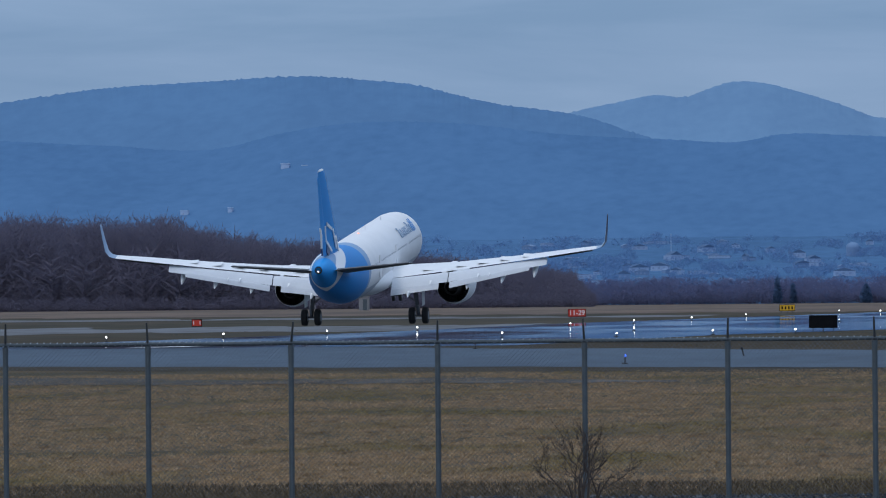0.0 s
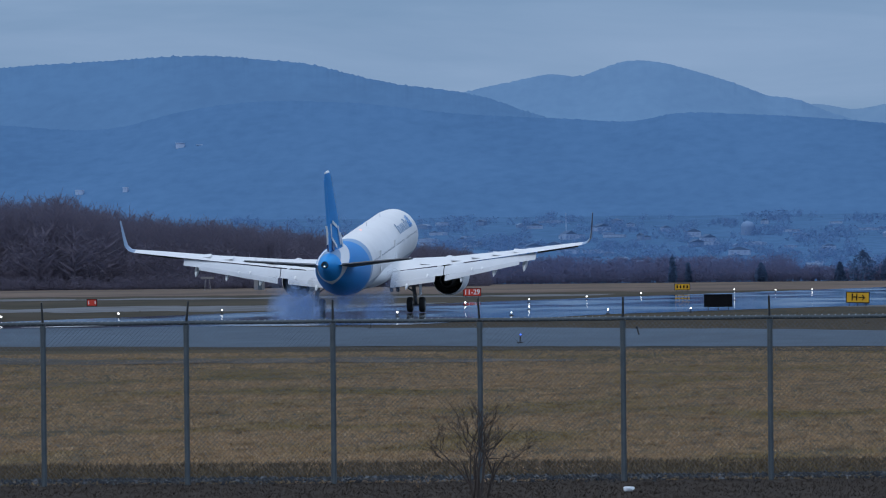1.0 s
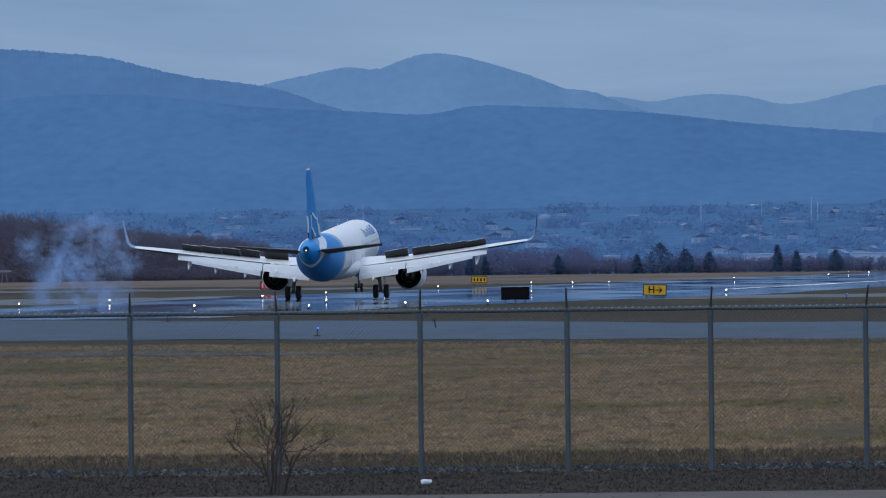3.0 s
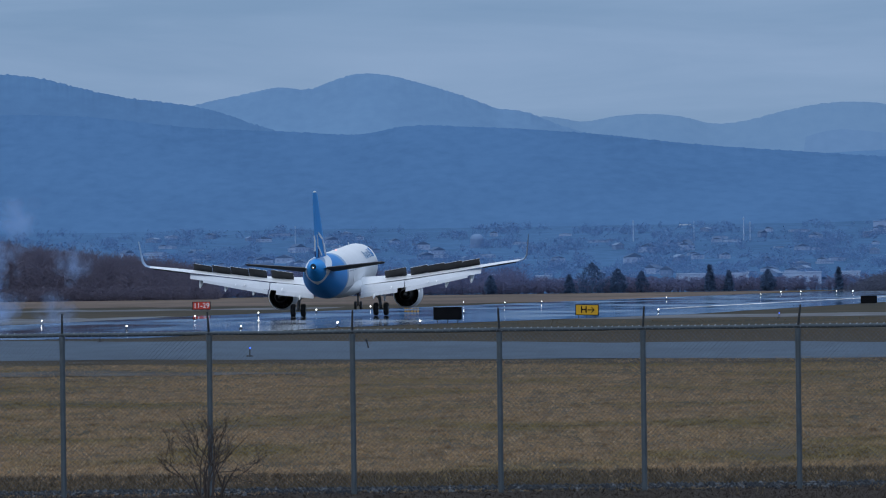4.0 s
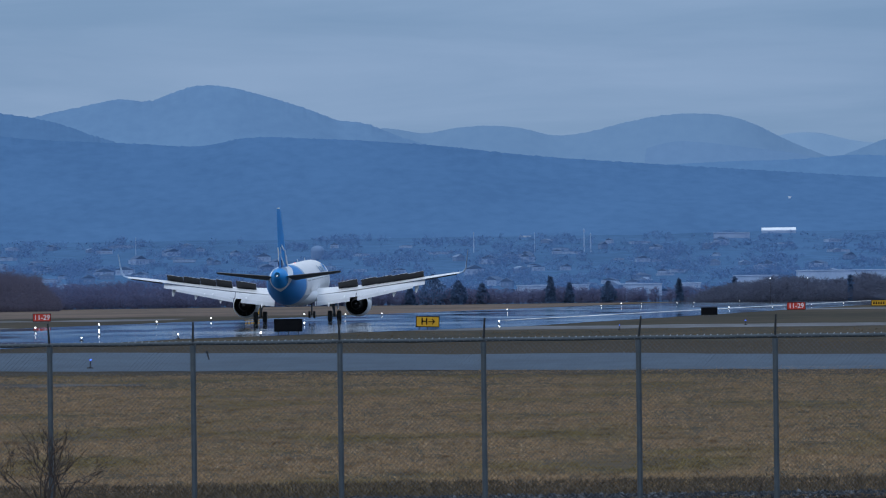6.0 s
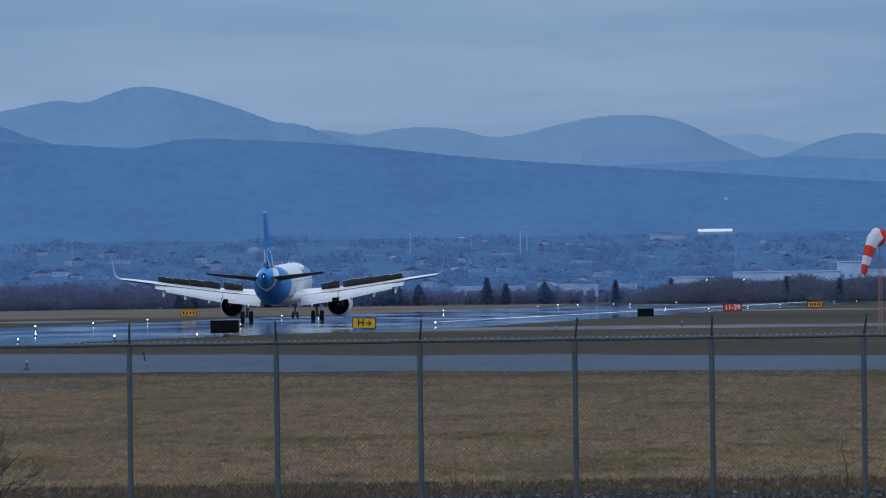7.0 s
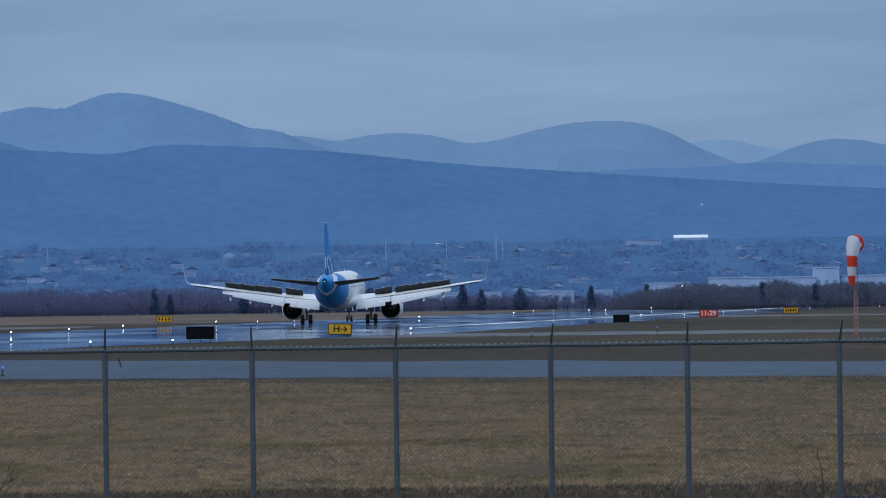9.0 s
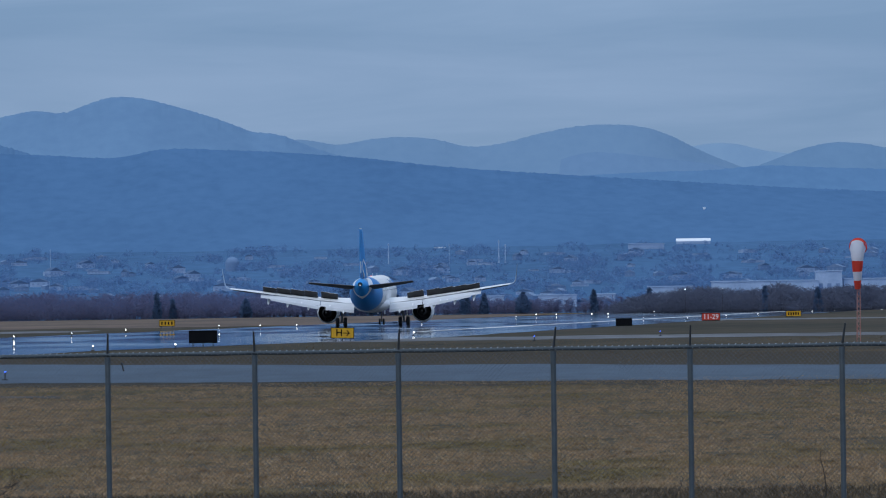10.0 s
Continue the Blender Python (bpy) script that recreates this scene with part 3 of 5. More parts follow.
            if side > 0:
                bm = loft([ring(-(y1 - y0) / 2, sk), ring((y1 - y0) / 2, -sk)])
            else:
                bm = loft([ring(-(y1 - y0) / 2, -sk), ring((y1 - y0) / 2, sk)])
            sp = part("spoiler", bm, M_WHITE, root, "hinged spoiler panel, dark underneath")
            two_sided(sp, M_DARK, -0.5)
            sp.matrix_basis = pose(x, side * ym, z)
            spoilers.append((sp, x, side * ym, z))
    return root, spoilers, gears, nose


def build_wheel(c, r, w, parent):
    prof = [(-w / 2, r * 0.55), (-w / 2, r * 0.85), (-w * 0.38, r * 0.97), (-w * 0.15, r), (w * 0.15, r), (w * 0.38, r * 0.97), (w / 2, r * 0.85), (w / 2, r * 0.55)]
    rings = [[(c[0] + q * math.cos(a), c[1] + y, c[2] + q * math.sin(a)) for a in np.linspace(0, 2 * math.pi, 29)[:-1]] for y, q in prof]
    part("tyre", loft(rings), M_RUBBER, parent, "black rubber tyre", True)
    rim = [[(c[0] + q * math.cos(a), c[1] + y, c[2] + q * math.sin(a)) for a in np.linspace(0, 2 * math.pi, 21)[:-1]] for y, q in ((-w * 0.52, r * 0.2), (-w * 0.52, r * 0.52), (w * 0.52, r * 0.52), (w * 0.52, r * 0.2))]
    part("rim", loft(rim), M_METAL, parent, "", True)


airliner, spoilers, gears, nose_gear = build_airliner()


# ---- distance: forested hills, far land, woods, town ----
# forest surface whose base colours already hold the blue of distance haze
def hazed_hill_material(name, c1, c2):
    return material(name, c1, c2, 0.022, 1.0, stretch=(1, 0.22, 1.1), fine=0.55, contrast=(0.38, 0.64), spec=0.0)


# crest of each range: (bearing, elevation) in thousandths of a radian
# the two colours ending each row carry more haze the farther the range
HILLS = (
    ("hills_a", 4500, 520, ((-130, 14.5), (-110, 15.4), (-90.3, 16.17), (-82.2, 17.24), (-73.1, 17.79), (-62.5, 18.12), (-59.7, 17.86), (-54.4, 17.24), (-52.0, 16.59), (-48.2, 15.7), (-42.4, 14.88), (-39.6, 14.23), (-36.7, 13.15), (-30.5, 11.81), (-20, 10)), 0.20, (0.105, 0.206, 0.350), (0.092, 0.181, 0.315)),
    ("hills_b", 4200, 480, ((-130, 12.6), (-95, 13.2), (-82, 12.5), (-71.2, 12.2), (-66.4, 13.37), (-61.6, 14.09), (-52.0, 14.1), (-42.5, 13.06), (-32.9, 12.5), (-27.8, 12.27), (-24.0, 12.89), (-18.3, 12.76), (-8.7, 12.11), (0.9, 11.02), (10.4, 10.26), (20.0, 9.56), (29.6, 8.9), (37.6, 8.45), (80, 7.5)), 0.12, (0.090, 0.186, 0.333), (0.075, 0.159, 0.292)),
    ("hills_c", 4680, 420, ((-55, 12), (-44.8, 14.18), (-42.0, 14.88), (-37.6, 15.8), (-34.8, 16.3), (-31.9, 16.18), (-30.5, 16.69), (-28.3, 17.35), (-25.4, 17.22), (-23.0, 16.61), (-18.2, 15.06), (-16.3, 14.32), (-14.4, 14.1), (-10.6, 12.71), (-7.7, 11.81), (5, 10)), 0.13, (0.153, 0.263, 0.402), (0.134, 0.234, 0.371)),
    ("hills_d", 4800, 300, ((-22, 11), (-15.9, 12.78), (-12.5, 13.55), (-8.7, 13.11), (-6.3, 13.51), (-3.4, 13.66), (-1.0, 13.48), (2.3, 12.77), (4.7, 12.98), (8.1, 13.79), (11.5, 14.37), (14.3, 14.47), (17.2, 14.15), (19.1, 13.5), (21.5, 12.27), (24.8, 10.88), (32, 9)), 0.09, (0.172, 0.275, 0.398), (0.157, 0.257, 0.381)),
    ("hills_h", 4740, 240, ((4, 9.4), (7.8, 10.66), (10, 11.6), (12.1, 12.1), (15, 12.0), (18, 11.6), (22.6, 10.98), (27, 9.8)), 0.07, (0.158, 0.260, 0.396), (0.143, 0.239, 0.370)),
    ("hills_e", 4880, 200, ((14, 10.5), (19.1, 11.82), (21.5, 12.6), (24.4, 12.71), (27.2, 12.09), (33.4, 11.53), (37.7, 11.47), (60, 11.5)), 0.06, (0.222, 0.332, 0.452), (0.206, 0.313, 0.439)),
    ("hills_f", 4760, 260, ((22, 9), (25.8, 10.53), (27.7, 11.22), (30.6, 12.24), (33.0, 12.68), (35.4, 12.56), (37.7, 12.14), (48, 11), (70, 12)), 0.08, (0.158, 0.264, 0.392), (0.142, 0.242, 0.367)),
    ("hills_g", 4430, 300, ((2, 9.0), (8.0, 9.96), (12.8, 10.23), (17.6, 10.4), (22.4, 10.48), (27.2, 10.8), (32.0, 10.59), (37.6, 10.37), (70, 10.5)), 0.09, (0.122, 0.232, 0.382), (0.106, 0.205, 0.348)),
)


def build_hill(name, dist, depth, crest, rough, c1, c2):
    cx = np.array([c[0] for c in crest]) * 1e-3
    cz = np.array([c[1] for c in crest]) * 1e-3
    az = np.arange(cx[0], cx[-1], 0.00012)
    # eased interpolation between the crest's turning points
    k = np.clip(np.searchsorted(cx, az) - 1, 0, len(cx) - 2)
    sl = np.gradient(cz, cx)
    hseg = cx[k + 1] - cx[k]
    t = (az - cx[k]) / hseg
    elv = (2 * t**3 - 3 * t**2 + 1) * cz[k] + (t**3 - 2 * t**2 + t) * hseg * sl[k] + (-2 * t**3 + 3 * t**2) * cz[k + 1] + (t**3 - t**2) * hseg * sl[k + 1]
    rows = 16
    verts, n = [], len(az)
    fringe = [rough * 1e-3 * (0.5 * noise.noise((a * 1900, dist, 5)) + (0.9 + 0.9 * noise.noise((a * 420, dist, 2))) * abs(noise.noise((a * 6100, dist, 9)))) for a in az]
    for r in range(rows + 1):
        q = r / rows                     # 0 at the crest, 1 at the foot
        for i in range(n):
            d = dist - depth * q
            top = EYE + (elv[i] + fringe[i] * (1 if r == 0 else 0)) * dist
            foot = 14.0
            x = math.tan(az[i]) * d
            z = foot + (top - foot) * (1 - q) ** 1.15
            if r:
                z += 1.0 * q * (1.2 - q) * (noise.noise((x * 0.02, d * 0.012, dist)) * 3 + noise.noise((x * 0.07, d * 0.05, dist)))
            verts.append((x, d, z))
    # the back slope has a crest row of its own, so that the ridge stays crisp
    for i in range(n):
        verts.append((math.tan(az[i]) * dist, dist + 40, 5))
    verts += verts[:n]
    faces = [(r * n + i, r * n + i + 1, (r + 1) * n + i + 1, (r + 1) * n + i) for r in range(rows) for i in range(n - 1)]
    faces += [((rows + 1) * n + i, (rows + 1) * n + i + 1, (rows + 2) * n + i + 1, (rows + 2) * n + i) for i in range(n - 1)]
    ob = mesh_object(name, verts, faces, hazed_hill_material(name + "_forest_haze", c1, c2), True)
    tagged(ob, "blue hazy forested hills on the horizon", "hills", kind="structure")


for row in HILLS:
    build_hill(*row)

# far fields share the hills' haze tint, mixed into the base colour
M_FAR = hazed_hill_material("hazy_farmland", tuple(c * 0.92 for c in HILLS[1][5]), tuple(c * 0.80 for c in HILLS[1][6]))


def build_far_land():
    xs, ys = np.linspace(-520, 420, 60), np.linspace(2345, 4150, 50)
    verts = [(x, y, ground_z(x, y) + 0.02 + min(1.0, (y - 2345) / 120) * (0.33 + 0.25 * noise.noise((x * 0.03, y * 0.02, 0)))) for y in ys for x in xs]
    n = len(xs)
    faces = [(j * n + i, j * n + i + 1, (j + 1) * n + i + 1, (j + 1) * n + i) for j in range(len(ys) - 1) for i in range(n - 1)]
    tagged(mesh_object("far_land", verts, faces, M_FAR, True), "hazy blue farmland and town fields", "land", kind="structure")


build_far_land()


def island_material(name, cols, rough=0.95, through_light=0.0):
    """Colour picked per separate piece; thin growth lets some light through."""
    m = bpy.data.materials.new(name)
    m.use_nodes = True
    nt, lk = m.node_tree.nodes, m.node_tree.links
    bs = nt["Principled BSDF"]
    bs.inputs["Roughness"].default_value, bs.inputs["Specular IOR Level"].default_value = rough, 0.1
    geo, ramp = nt.new("ShaderNodeNewGeometry"), nt.new("ShaderNodeValToRGB")
    lk.new(geo.outputs["Random Per Island"], ramp.inputs[0])
    ramp.color_ramp.elements[0].color, ramp.color_ramp.elements[1].color = (*cols[0], 1), (*cols[-1], 1)
    for i, c in enumerate(cols[1:-1]):
        ramp.color_ramp.elements.new((i + 1) / (len(cols) - 1)).color = (*c, 1)
    lk.new(ramp.outputs[0], bs.inputs["Base Color"])
    if through_light:
        thin, mix = nt.new("ShaderNodeBsdfTranslucent"), nt.new("ShaderNodeMixShader")
        lk.new(ramp.outputs[0], thin.inputs[0])
        mix.inputs[0].default_value = through_light
        lk.new(bs.outputs[0], mix.inputs[1])
        lk.new(thin.outputs[0], mix.inputs[2])
        lk.new(mix.outputs[0], nt["Material Output"].inputs[0])
    return m


def tri_mesh(name, tris, mat):
    """One object from an array of triangles (n, 3, 3)."""
    n = len(tris)
    me = bpy.data.meshes.new(name)
    me.vertices.add(3 * n)
    me.vertices.foreach_set("co", tris.astype(np.float32).ravel())
    me.loops.add(3 * n)
    me.loops.foreach_set("vertex_index", np.arange(3 * n, dtype=np.int32))
    me.polygons.add(n)
    me.polygons.foreach_set("loop_start", np.arange(0, 3 * n, 3, dtype=np.int32))
    me.update(calc_edges=True)
    me.materials.append(mat)
    return new(name, me)


def bare_tree(g, branches=46, twigs=330, thick=1.0):
    """Triangles of a leafless tree one metre tall."""
    out = []

    def sliver(p, q, w):
        side = np.cross(q - p, g.normal(size=3))
        side = side / (np.linalg.norm(side) + 1e-9) * w
        out.append((p - side, p + side, q))
    top = np.array([g.normal(0, 0.03), g.normal(0, 0.03), 0.95])
    for a in np.linspace(0, 2 * math.pi, 4)[:-1]:
        o = np.array([math.cos(a), math.sin(a), 0]) * 0.013
        o2 = np.array([math.cos(a + 2.1), math.sin(a + 2.1), 0]) * 0.013
        out.append((o, o2, top))
    tips = []
    for _ in range(branches):
        h = g.uniform(0.05, 0.88)
        p = top * h / 0.95
        a = g.uniform(0, 2 * math.pi)
        ln = (0.34 - 0.22 * h) * g.uniform(0.6, 1.25)
        q = p + np.array([math.cos(a) * ln, math.sin(a) * ln, ln * g.uniform(0.5, 1.2)])
        sliver(p, q, 0.006 * thick)
        tips.append((p, q))
    for _ in range(twigs):
        p, q = tips[g.integers(len(tips))]
        s = p + (q - p) * g.uniform(0.3, 1.0)
        e = s + g.normal(0, 0.038, 3) + np.array([0, 0, 0.028])
        sliver(s, e, 0.0036 * thick)
    return np.array(out)


def scatter(protos, places, g):
    """Copies of triangle sets at rows (x, y, z, height, width)."""
    out = []
    for x, y, z, hh, wd in places:
        t = protos[g.integers(len(protos))]
        a = g.uniform(0, 2 * math.pi)
        c, s = math.cos(a), math.sin(a)
        r = np.empty_like(t)
        r[..., 0] = (t[..., 0] * c - t[..., 1] * s) * wd + x
        r[..., 1] = (t[..., 0] * s + t[..., 1] * c) * wd + y
        r[..., 2] = t[..., 2] * hh + z
        out.append(r)
    return np.concatenate(out)


# bare growth far off: the haze before it is blended into each colour
M_TWIG = island_material("hazed_bare_twigs", ((0.145, 0.136, 0.186), (0.160, 0.145, 0.188), (0.136, 0.133, 0.190), (0.170, 0.153, 0.190)), through_light=0.5)
M_HEDGE = island_material("hazed_hedge", ((0.122, 0.140, 0.200), (0.138, 0.148, 0.198), (0.112, 0.136, 0.200)), through_light=0.5)
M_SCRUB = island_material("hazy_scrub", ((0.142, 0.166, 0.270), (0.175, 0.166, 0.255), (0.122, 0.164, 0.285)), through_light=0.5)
# haze blue is part of these tree colours
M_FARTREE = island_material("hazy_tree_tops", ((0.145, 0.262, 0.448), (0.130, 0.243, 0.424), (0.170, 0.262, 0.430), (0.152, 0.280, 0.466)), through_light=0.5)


def build_woods():
    g = np.random.default_rng(3)
    protos = [bare_tree(g) for _ in range(7)]
    light = [bare_tree(g, 28, 120, 2.0) for _ in range(7)]
    low = [bare_tree(g, 16, 54, 2.9) for _ in range(7)]
    # height of the wood's top over the bearing
    bz = np.array([-130, -89, -84, -76, -74, -69, -62, -54, -47, -42, -39])
    hz = np.array([17.5, 17.6, 17.0, 17.3, 15.6, 14.0, 12.4, 10.2, 8.5, 7.0, 0.0])
    places = []
    for _ in range(1750):
        b = g.uniform(-105, -40)
        y = g.uniform(2150, 2330)
        hh = np.interp(b, bz, hz) * g.uniform(0.72, 1.0) * (y / 2150) ** 0.5
        if hh > 2:
            places.append((b * 1e-3 * y, y, 0, hh, hh * g.uniform(0.75, 1.15)))
    wood = scatter(protos, places, g)
    places = []
    for _ in range(3400):                      # undergrowth
        b = g.uniform(-105, -40)
        y = g.uniform(2138, 2330)
        hh = np.interp(b, bz, hz) * g.uniform(0.2, 0.72)
        if hh > 1:
            places.append((b * 1e-3 * y, y, 0, hh, hh * 1.7))
    for _ in range(1500):                      # low growth along its foot
        b, y = g.uniform(-105, -40), g.uniform(2126, 2140)
        hh = g.uniform(0.8, 2.8)
        places.append((b * 1e-3 * y, y, 0, hh, hh * 2.3))
    wood = np.concatenate([wood, scatter(low, places, g)])
    tagged(tri_mesh("bare_wood", wood, M_TWIG), "leafless wood along the airfield's far side, tinted with haze", "woods", kind="stuff")
    places = []
    for _ in range(1500):                      # low scrub belt further along
        b = g.uniform(-46, 8)
        y = g.uniform(2340, 2440)
        hh = (5.4 + 1.2 * noise.noise((b * 0.25, 0, 0))) * g.uniform(0.55, 1.0) * (0.55 if b > -14 else 1)
        places.append((b * 1e-3 * y, y, ground_z(0, y), hh, hh * g.uniform(1.0, 1.6)))
    scrub = scatter(light, places, g)
    places = []
    for _ in range(1500):                      # low growth along its foot
        b, y = g.uniform(-46, 16), g.uniform(2336, 2350)
        hh = g.uniform(0.8, 3.4)
        places.append((b * 1e-3 * y, y, 0, hh, hh * 2.2))
    tagged(tri_mesh("scrub_belt", np.concatenate([scrub, scatter(low, places, g)]), M_SCRUB), "leafless scrub before the town, tinted purplish with haze", "woods", kind="stuff")
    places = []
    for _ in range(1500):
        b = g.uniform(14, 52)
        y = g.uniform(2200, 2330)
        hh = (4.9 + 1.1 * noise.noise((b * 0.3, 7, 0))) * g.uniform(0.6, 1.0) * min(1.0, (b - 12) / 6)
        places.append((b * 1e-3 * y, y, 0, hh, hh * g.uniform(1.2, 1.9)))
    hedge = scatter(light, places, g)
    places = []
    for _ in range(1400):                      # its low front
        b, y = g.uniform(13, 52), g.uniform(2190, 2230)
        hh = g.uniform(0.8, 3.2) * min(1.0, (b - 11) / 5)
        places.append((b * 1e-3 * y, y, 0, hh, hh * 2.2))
    tagged(tri_mesh("hedge_belt", np.concatenate([hedge, scatter(low, places, g)]), M_HEDGE), "leafless belt of trees before a long building, tinted blue-grey with haze", "woods", kind="stuff")


build_woods()


def tree_clump(g, n=64):
    """Triangles of a soft, uneven crown one metre tall on a short stem."""
    out = [np.array([(-0.03, 0, 0), (0.03, 0, 0), (0, 0, 0.5)])]
    lobes = [(g.normal(0, 0.15, 2), g.uniform(0.12, 0.75), g.uniform(0.14, 0.26)) for _ in range(5)]
    for _ in range(n):
        o, z, r = lobes[g.integers(5)]
        d = g.normal(size=3)
        d *= r * g.uniform(0.4, 1.0) / np.linalg.norm(d)
        out.append(np.array([o[0], o[1], z]) + d + g.normal(0, 0.05, (3, 3)))
    return np.array(out)


def build_town_trees():
    g = np.random.default_rng(5)
    protos = [tree_clump(g) for _ in range(9)]
    places = []
    for _ in range(15000):
        y = 2450 + 1300 * g.uniform() ** 1.5
        b = g.uniform(-62, 46)
        mass = noise.noise((b * 0.22, y * 0.009, 2)) + 0.45 * noise.noise((b * 0.8, y * 0.03, 6))
        if mass < g.uniform(-0.1, 0.35):
            continue
        hh = g.uniform(0.9, 2.8) * (1 + 0.8 * mass)
        places.append((b * 1e-3 * y, y, ground_z(0, y) + 0.1, hh, hh * g.uniform(1.0, 1.7)))
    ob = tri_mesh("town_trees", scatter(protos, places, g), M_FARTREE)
    tagged(ob, "hazy blue trees scattered through the town", "trees", kind="stuff")


build_town_trees()

# town surfaces: distance haze is painted in as a blue cast
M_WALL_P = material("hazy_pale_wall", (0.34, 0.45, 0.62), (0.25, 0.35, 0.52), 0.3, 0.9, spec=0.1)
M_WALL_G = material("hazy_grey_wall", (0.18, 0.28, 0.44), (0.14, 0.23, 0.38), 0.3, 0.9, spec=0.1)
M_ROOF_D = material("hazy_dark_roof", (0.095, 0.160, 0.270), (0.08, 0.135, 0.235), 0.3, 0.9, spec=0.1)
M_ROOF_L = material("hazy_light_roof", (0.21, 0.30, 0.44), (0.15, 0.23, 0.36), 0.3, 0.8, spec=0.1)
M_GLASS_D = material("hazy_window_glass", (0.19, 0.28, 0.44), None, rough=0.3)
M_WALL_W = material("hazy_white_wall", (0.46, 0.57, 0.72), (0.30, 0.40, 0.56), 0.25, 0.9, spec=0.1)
M_WHITEROOF = material("white_sheet_roof", (0.86, 0.90, 0.95), (0.78, 0.84, 0.90), 0.4, 0.5)


def house(label, w, d, hh, roof, wall_mat, roof_mat):
    t = thing("house", label, "house", group="town houses")
    wall = part("wall", box(0, 0, hh / 2, w, d, hh, bevel=0.02), wall_mat, t)
    r = [[(-w / 2 - 0.15, y, hh), (0, y, hh + roof), (w / 2 + 0.15, y, hh), (0, y, hh - 0.02)] for y in (-d / 2 - 0.15, d / 2 + 0.15)]
    part("roof", loft(r), roof_mat, t)
    for x in np.arange(-w / 2 + 0.7, w / 2 - 0.4, 1.3):
        part("window", box(x, -d / 2 - 0.01, hh * 0.55, 0.5, 0.06, hh * 0.34), M_GLASS_D, wall)
    return t


def build_town():
    g = np.random.default_rng(11)
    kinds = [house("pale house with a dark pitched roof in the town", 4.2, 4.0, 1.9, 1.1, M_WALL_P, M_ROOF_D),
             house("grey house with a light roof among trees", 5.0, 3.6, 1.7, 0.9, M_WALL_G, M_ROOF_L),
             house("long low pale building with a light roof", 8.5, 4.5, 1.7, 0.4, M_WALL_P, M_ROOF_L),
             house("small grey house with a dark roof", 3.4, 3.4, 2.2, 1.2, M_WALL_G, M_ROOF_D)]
    spots = []
    for _ in range(170):
        y = 2480 + 1150 * g.uniform() ** 0.9
        b = g.uniform(-48, 44)
        spots.append((b, y))
    # denser rows of houses seen clearly
    spots += [(-44 + 1.3 * i + g.uniform(-0.4, 0.4), 2750 + g.uniform(-40, 160)) for i in range(16)]
    spots += [(-3 + 1.6 * i, 2460 + g.uniform(-15, 25)) for i in range(12)]
    used = set()
    for b, y in spots:
        i = int(g.choice(4, p=(0.3, 0.25, 0.25, 0.2)))
        k = g.uniform(0.45, 1.0)
        m = pose(b * 1e-3 * y, y, ground_z(0, y) + 0.3, 0, 0, g.uniform(-40, 40)) @ Matrix.Diagonal((k * g.uniform(0.7, 1.5), k, k * g.uniform(0.8, 1.2), 1))
        if i not in used:
            used.add(i)
            kinds[i].matrix_basis = m
        else:
            copy_thing(kinds[i], m)


build_town()


def hall(name, label, b, y, w, d, hh, wall_mat, roof_mat, curved=False, bays=0, z=None):
    z = ground_z(0, y) if z is None else z
    t = thing(name, label, "building", pose(b * 1e-3 * y, y, z))
    wall = part("wall", box(0, 0, hh / 2, w, d, hh, bevel=0.03), wall_mat, t)
    if curved:
        rings = [[(x, -d / 2 * math.cos(a), hh + 0.9 * math.sin(a)) for a in np.linspace(0, math.pi, 9)] for x in (-w / 2 - 0.1, w / 2 + 0.1)]
        part("roof", loft(rings), roof_mat, t, "bright white curved roof", True)
    else:
        part("roof", box(0, 0, hh + 0.12, w + 0.3, d + 0.3, 0.24, bevel=0.03), roof_mat, t)
    for i in range(bays):
        x = -w / 2 + (i + 0.5) * w / bays
        part("window", box(x, -d / 2 - 0.01, hh * 0.5, w / bays * 0.5, 0.06, hh * 0.3), M_GLASS_D, wall)
    return t


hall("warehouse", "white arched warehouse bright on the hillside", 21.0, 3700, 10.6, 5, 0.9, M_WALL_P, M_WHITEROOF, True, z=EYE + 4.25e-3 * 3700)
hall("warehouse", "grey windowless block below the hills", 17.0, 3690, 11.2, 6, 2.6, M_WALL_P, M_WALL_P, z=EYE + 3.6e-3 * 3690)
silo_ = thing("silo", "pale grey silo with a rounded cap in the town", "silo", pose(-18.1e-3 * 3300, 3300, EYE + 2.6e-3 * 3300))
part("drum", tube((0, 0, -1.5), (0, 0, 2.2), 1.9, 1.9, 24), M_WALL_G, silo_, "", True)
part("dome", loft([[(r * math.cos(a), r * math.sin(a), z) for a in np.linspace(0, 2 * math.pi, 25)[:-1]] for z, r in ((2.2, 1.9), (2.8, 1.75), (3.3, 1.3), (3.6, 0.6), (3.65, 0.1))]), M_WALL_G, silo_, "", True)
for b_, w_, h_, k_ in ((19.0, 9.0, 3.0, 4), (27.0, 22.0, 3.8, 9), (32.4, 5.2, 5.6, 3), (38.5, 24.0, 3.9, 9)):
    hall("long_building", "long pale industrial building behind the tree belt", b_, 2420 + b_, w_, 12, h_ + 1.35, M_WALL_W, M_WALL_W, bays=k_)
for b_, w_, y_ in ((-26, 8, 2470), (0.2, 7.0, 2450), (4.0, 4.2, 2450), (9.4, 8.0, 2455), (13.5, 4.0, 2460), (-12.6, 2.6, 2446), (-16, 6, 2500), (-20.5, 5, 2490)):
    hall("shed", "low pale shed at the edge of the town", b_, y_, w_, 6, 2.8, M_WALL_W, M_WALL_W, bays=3)
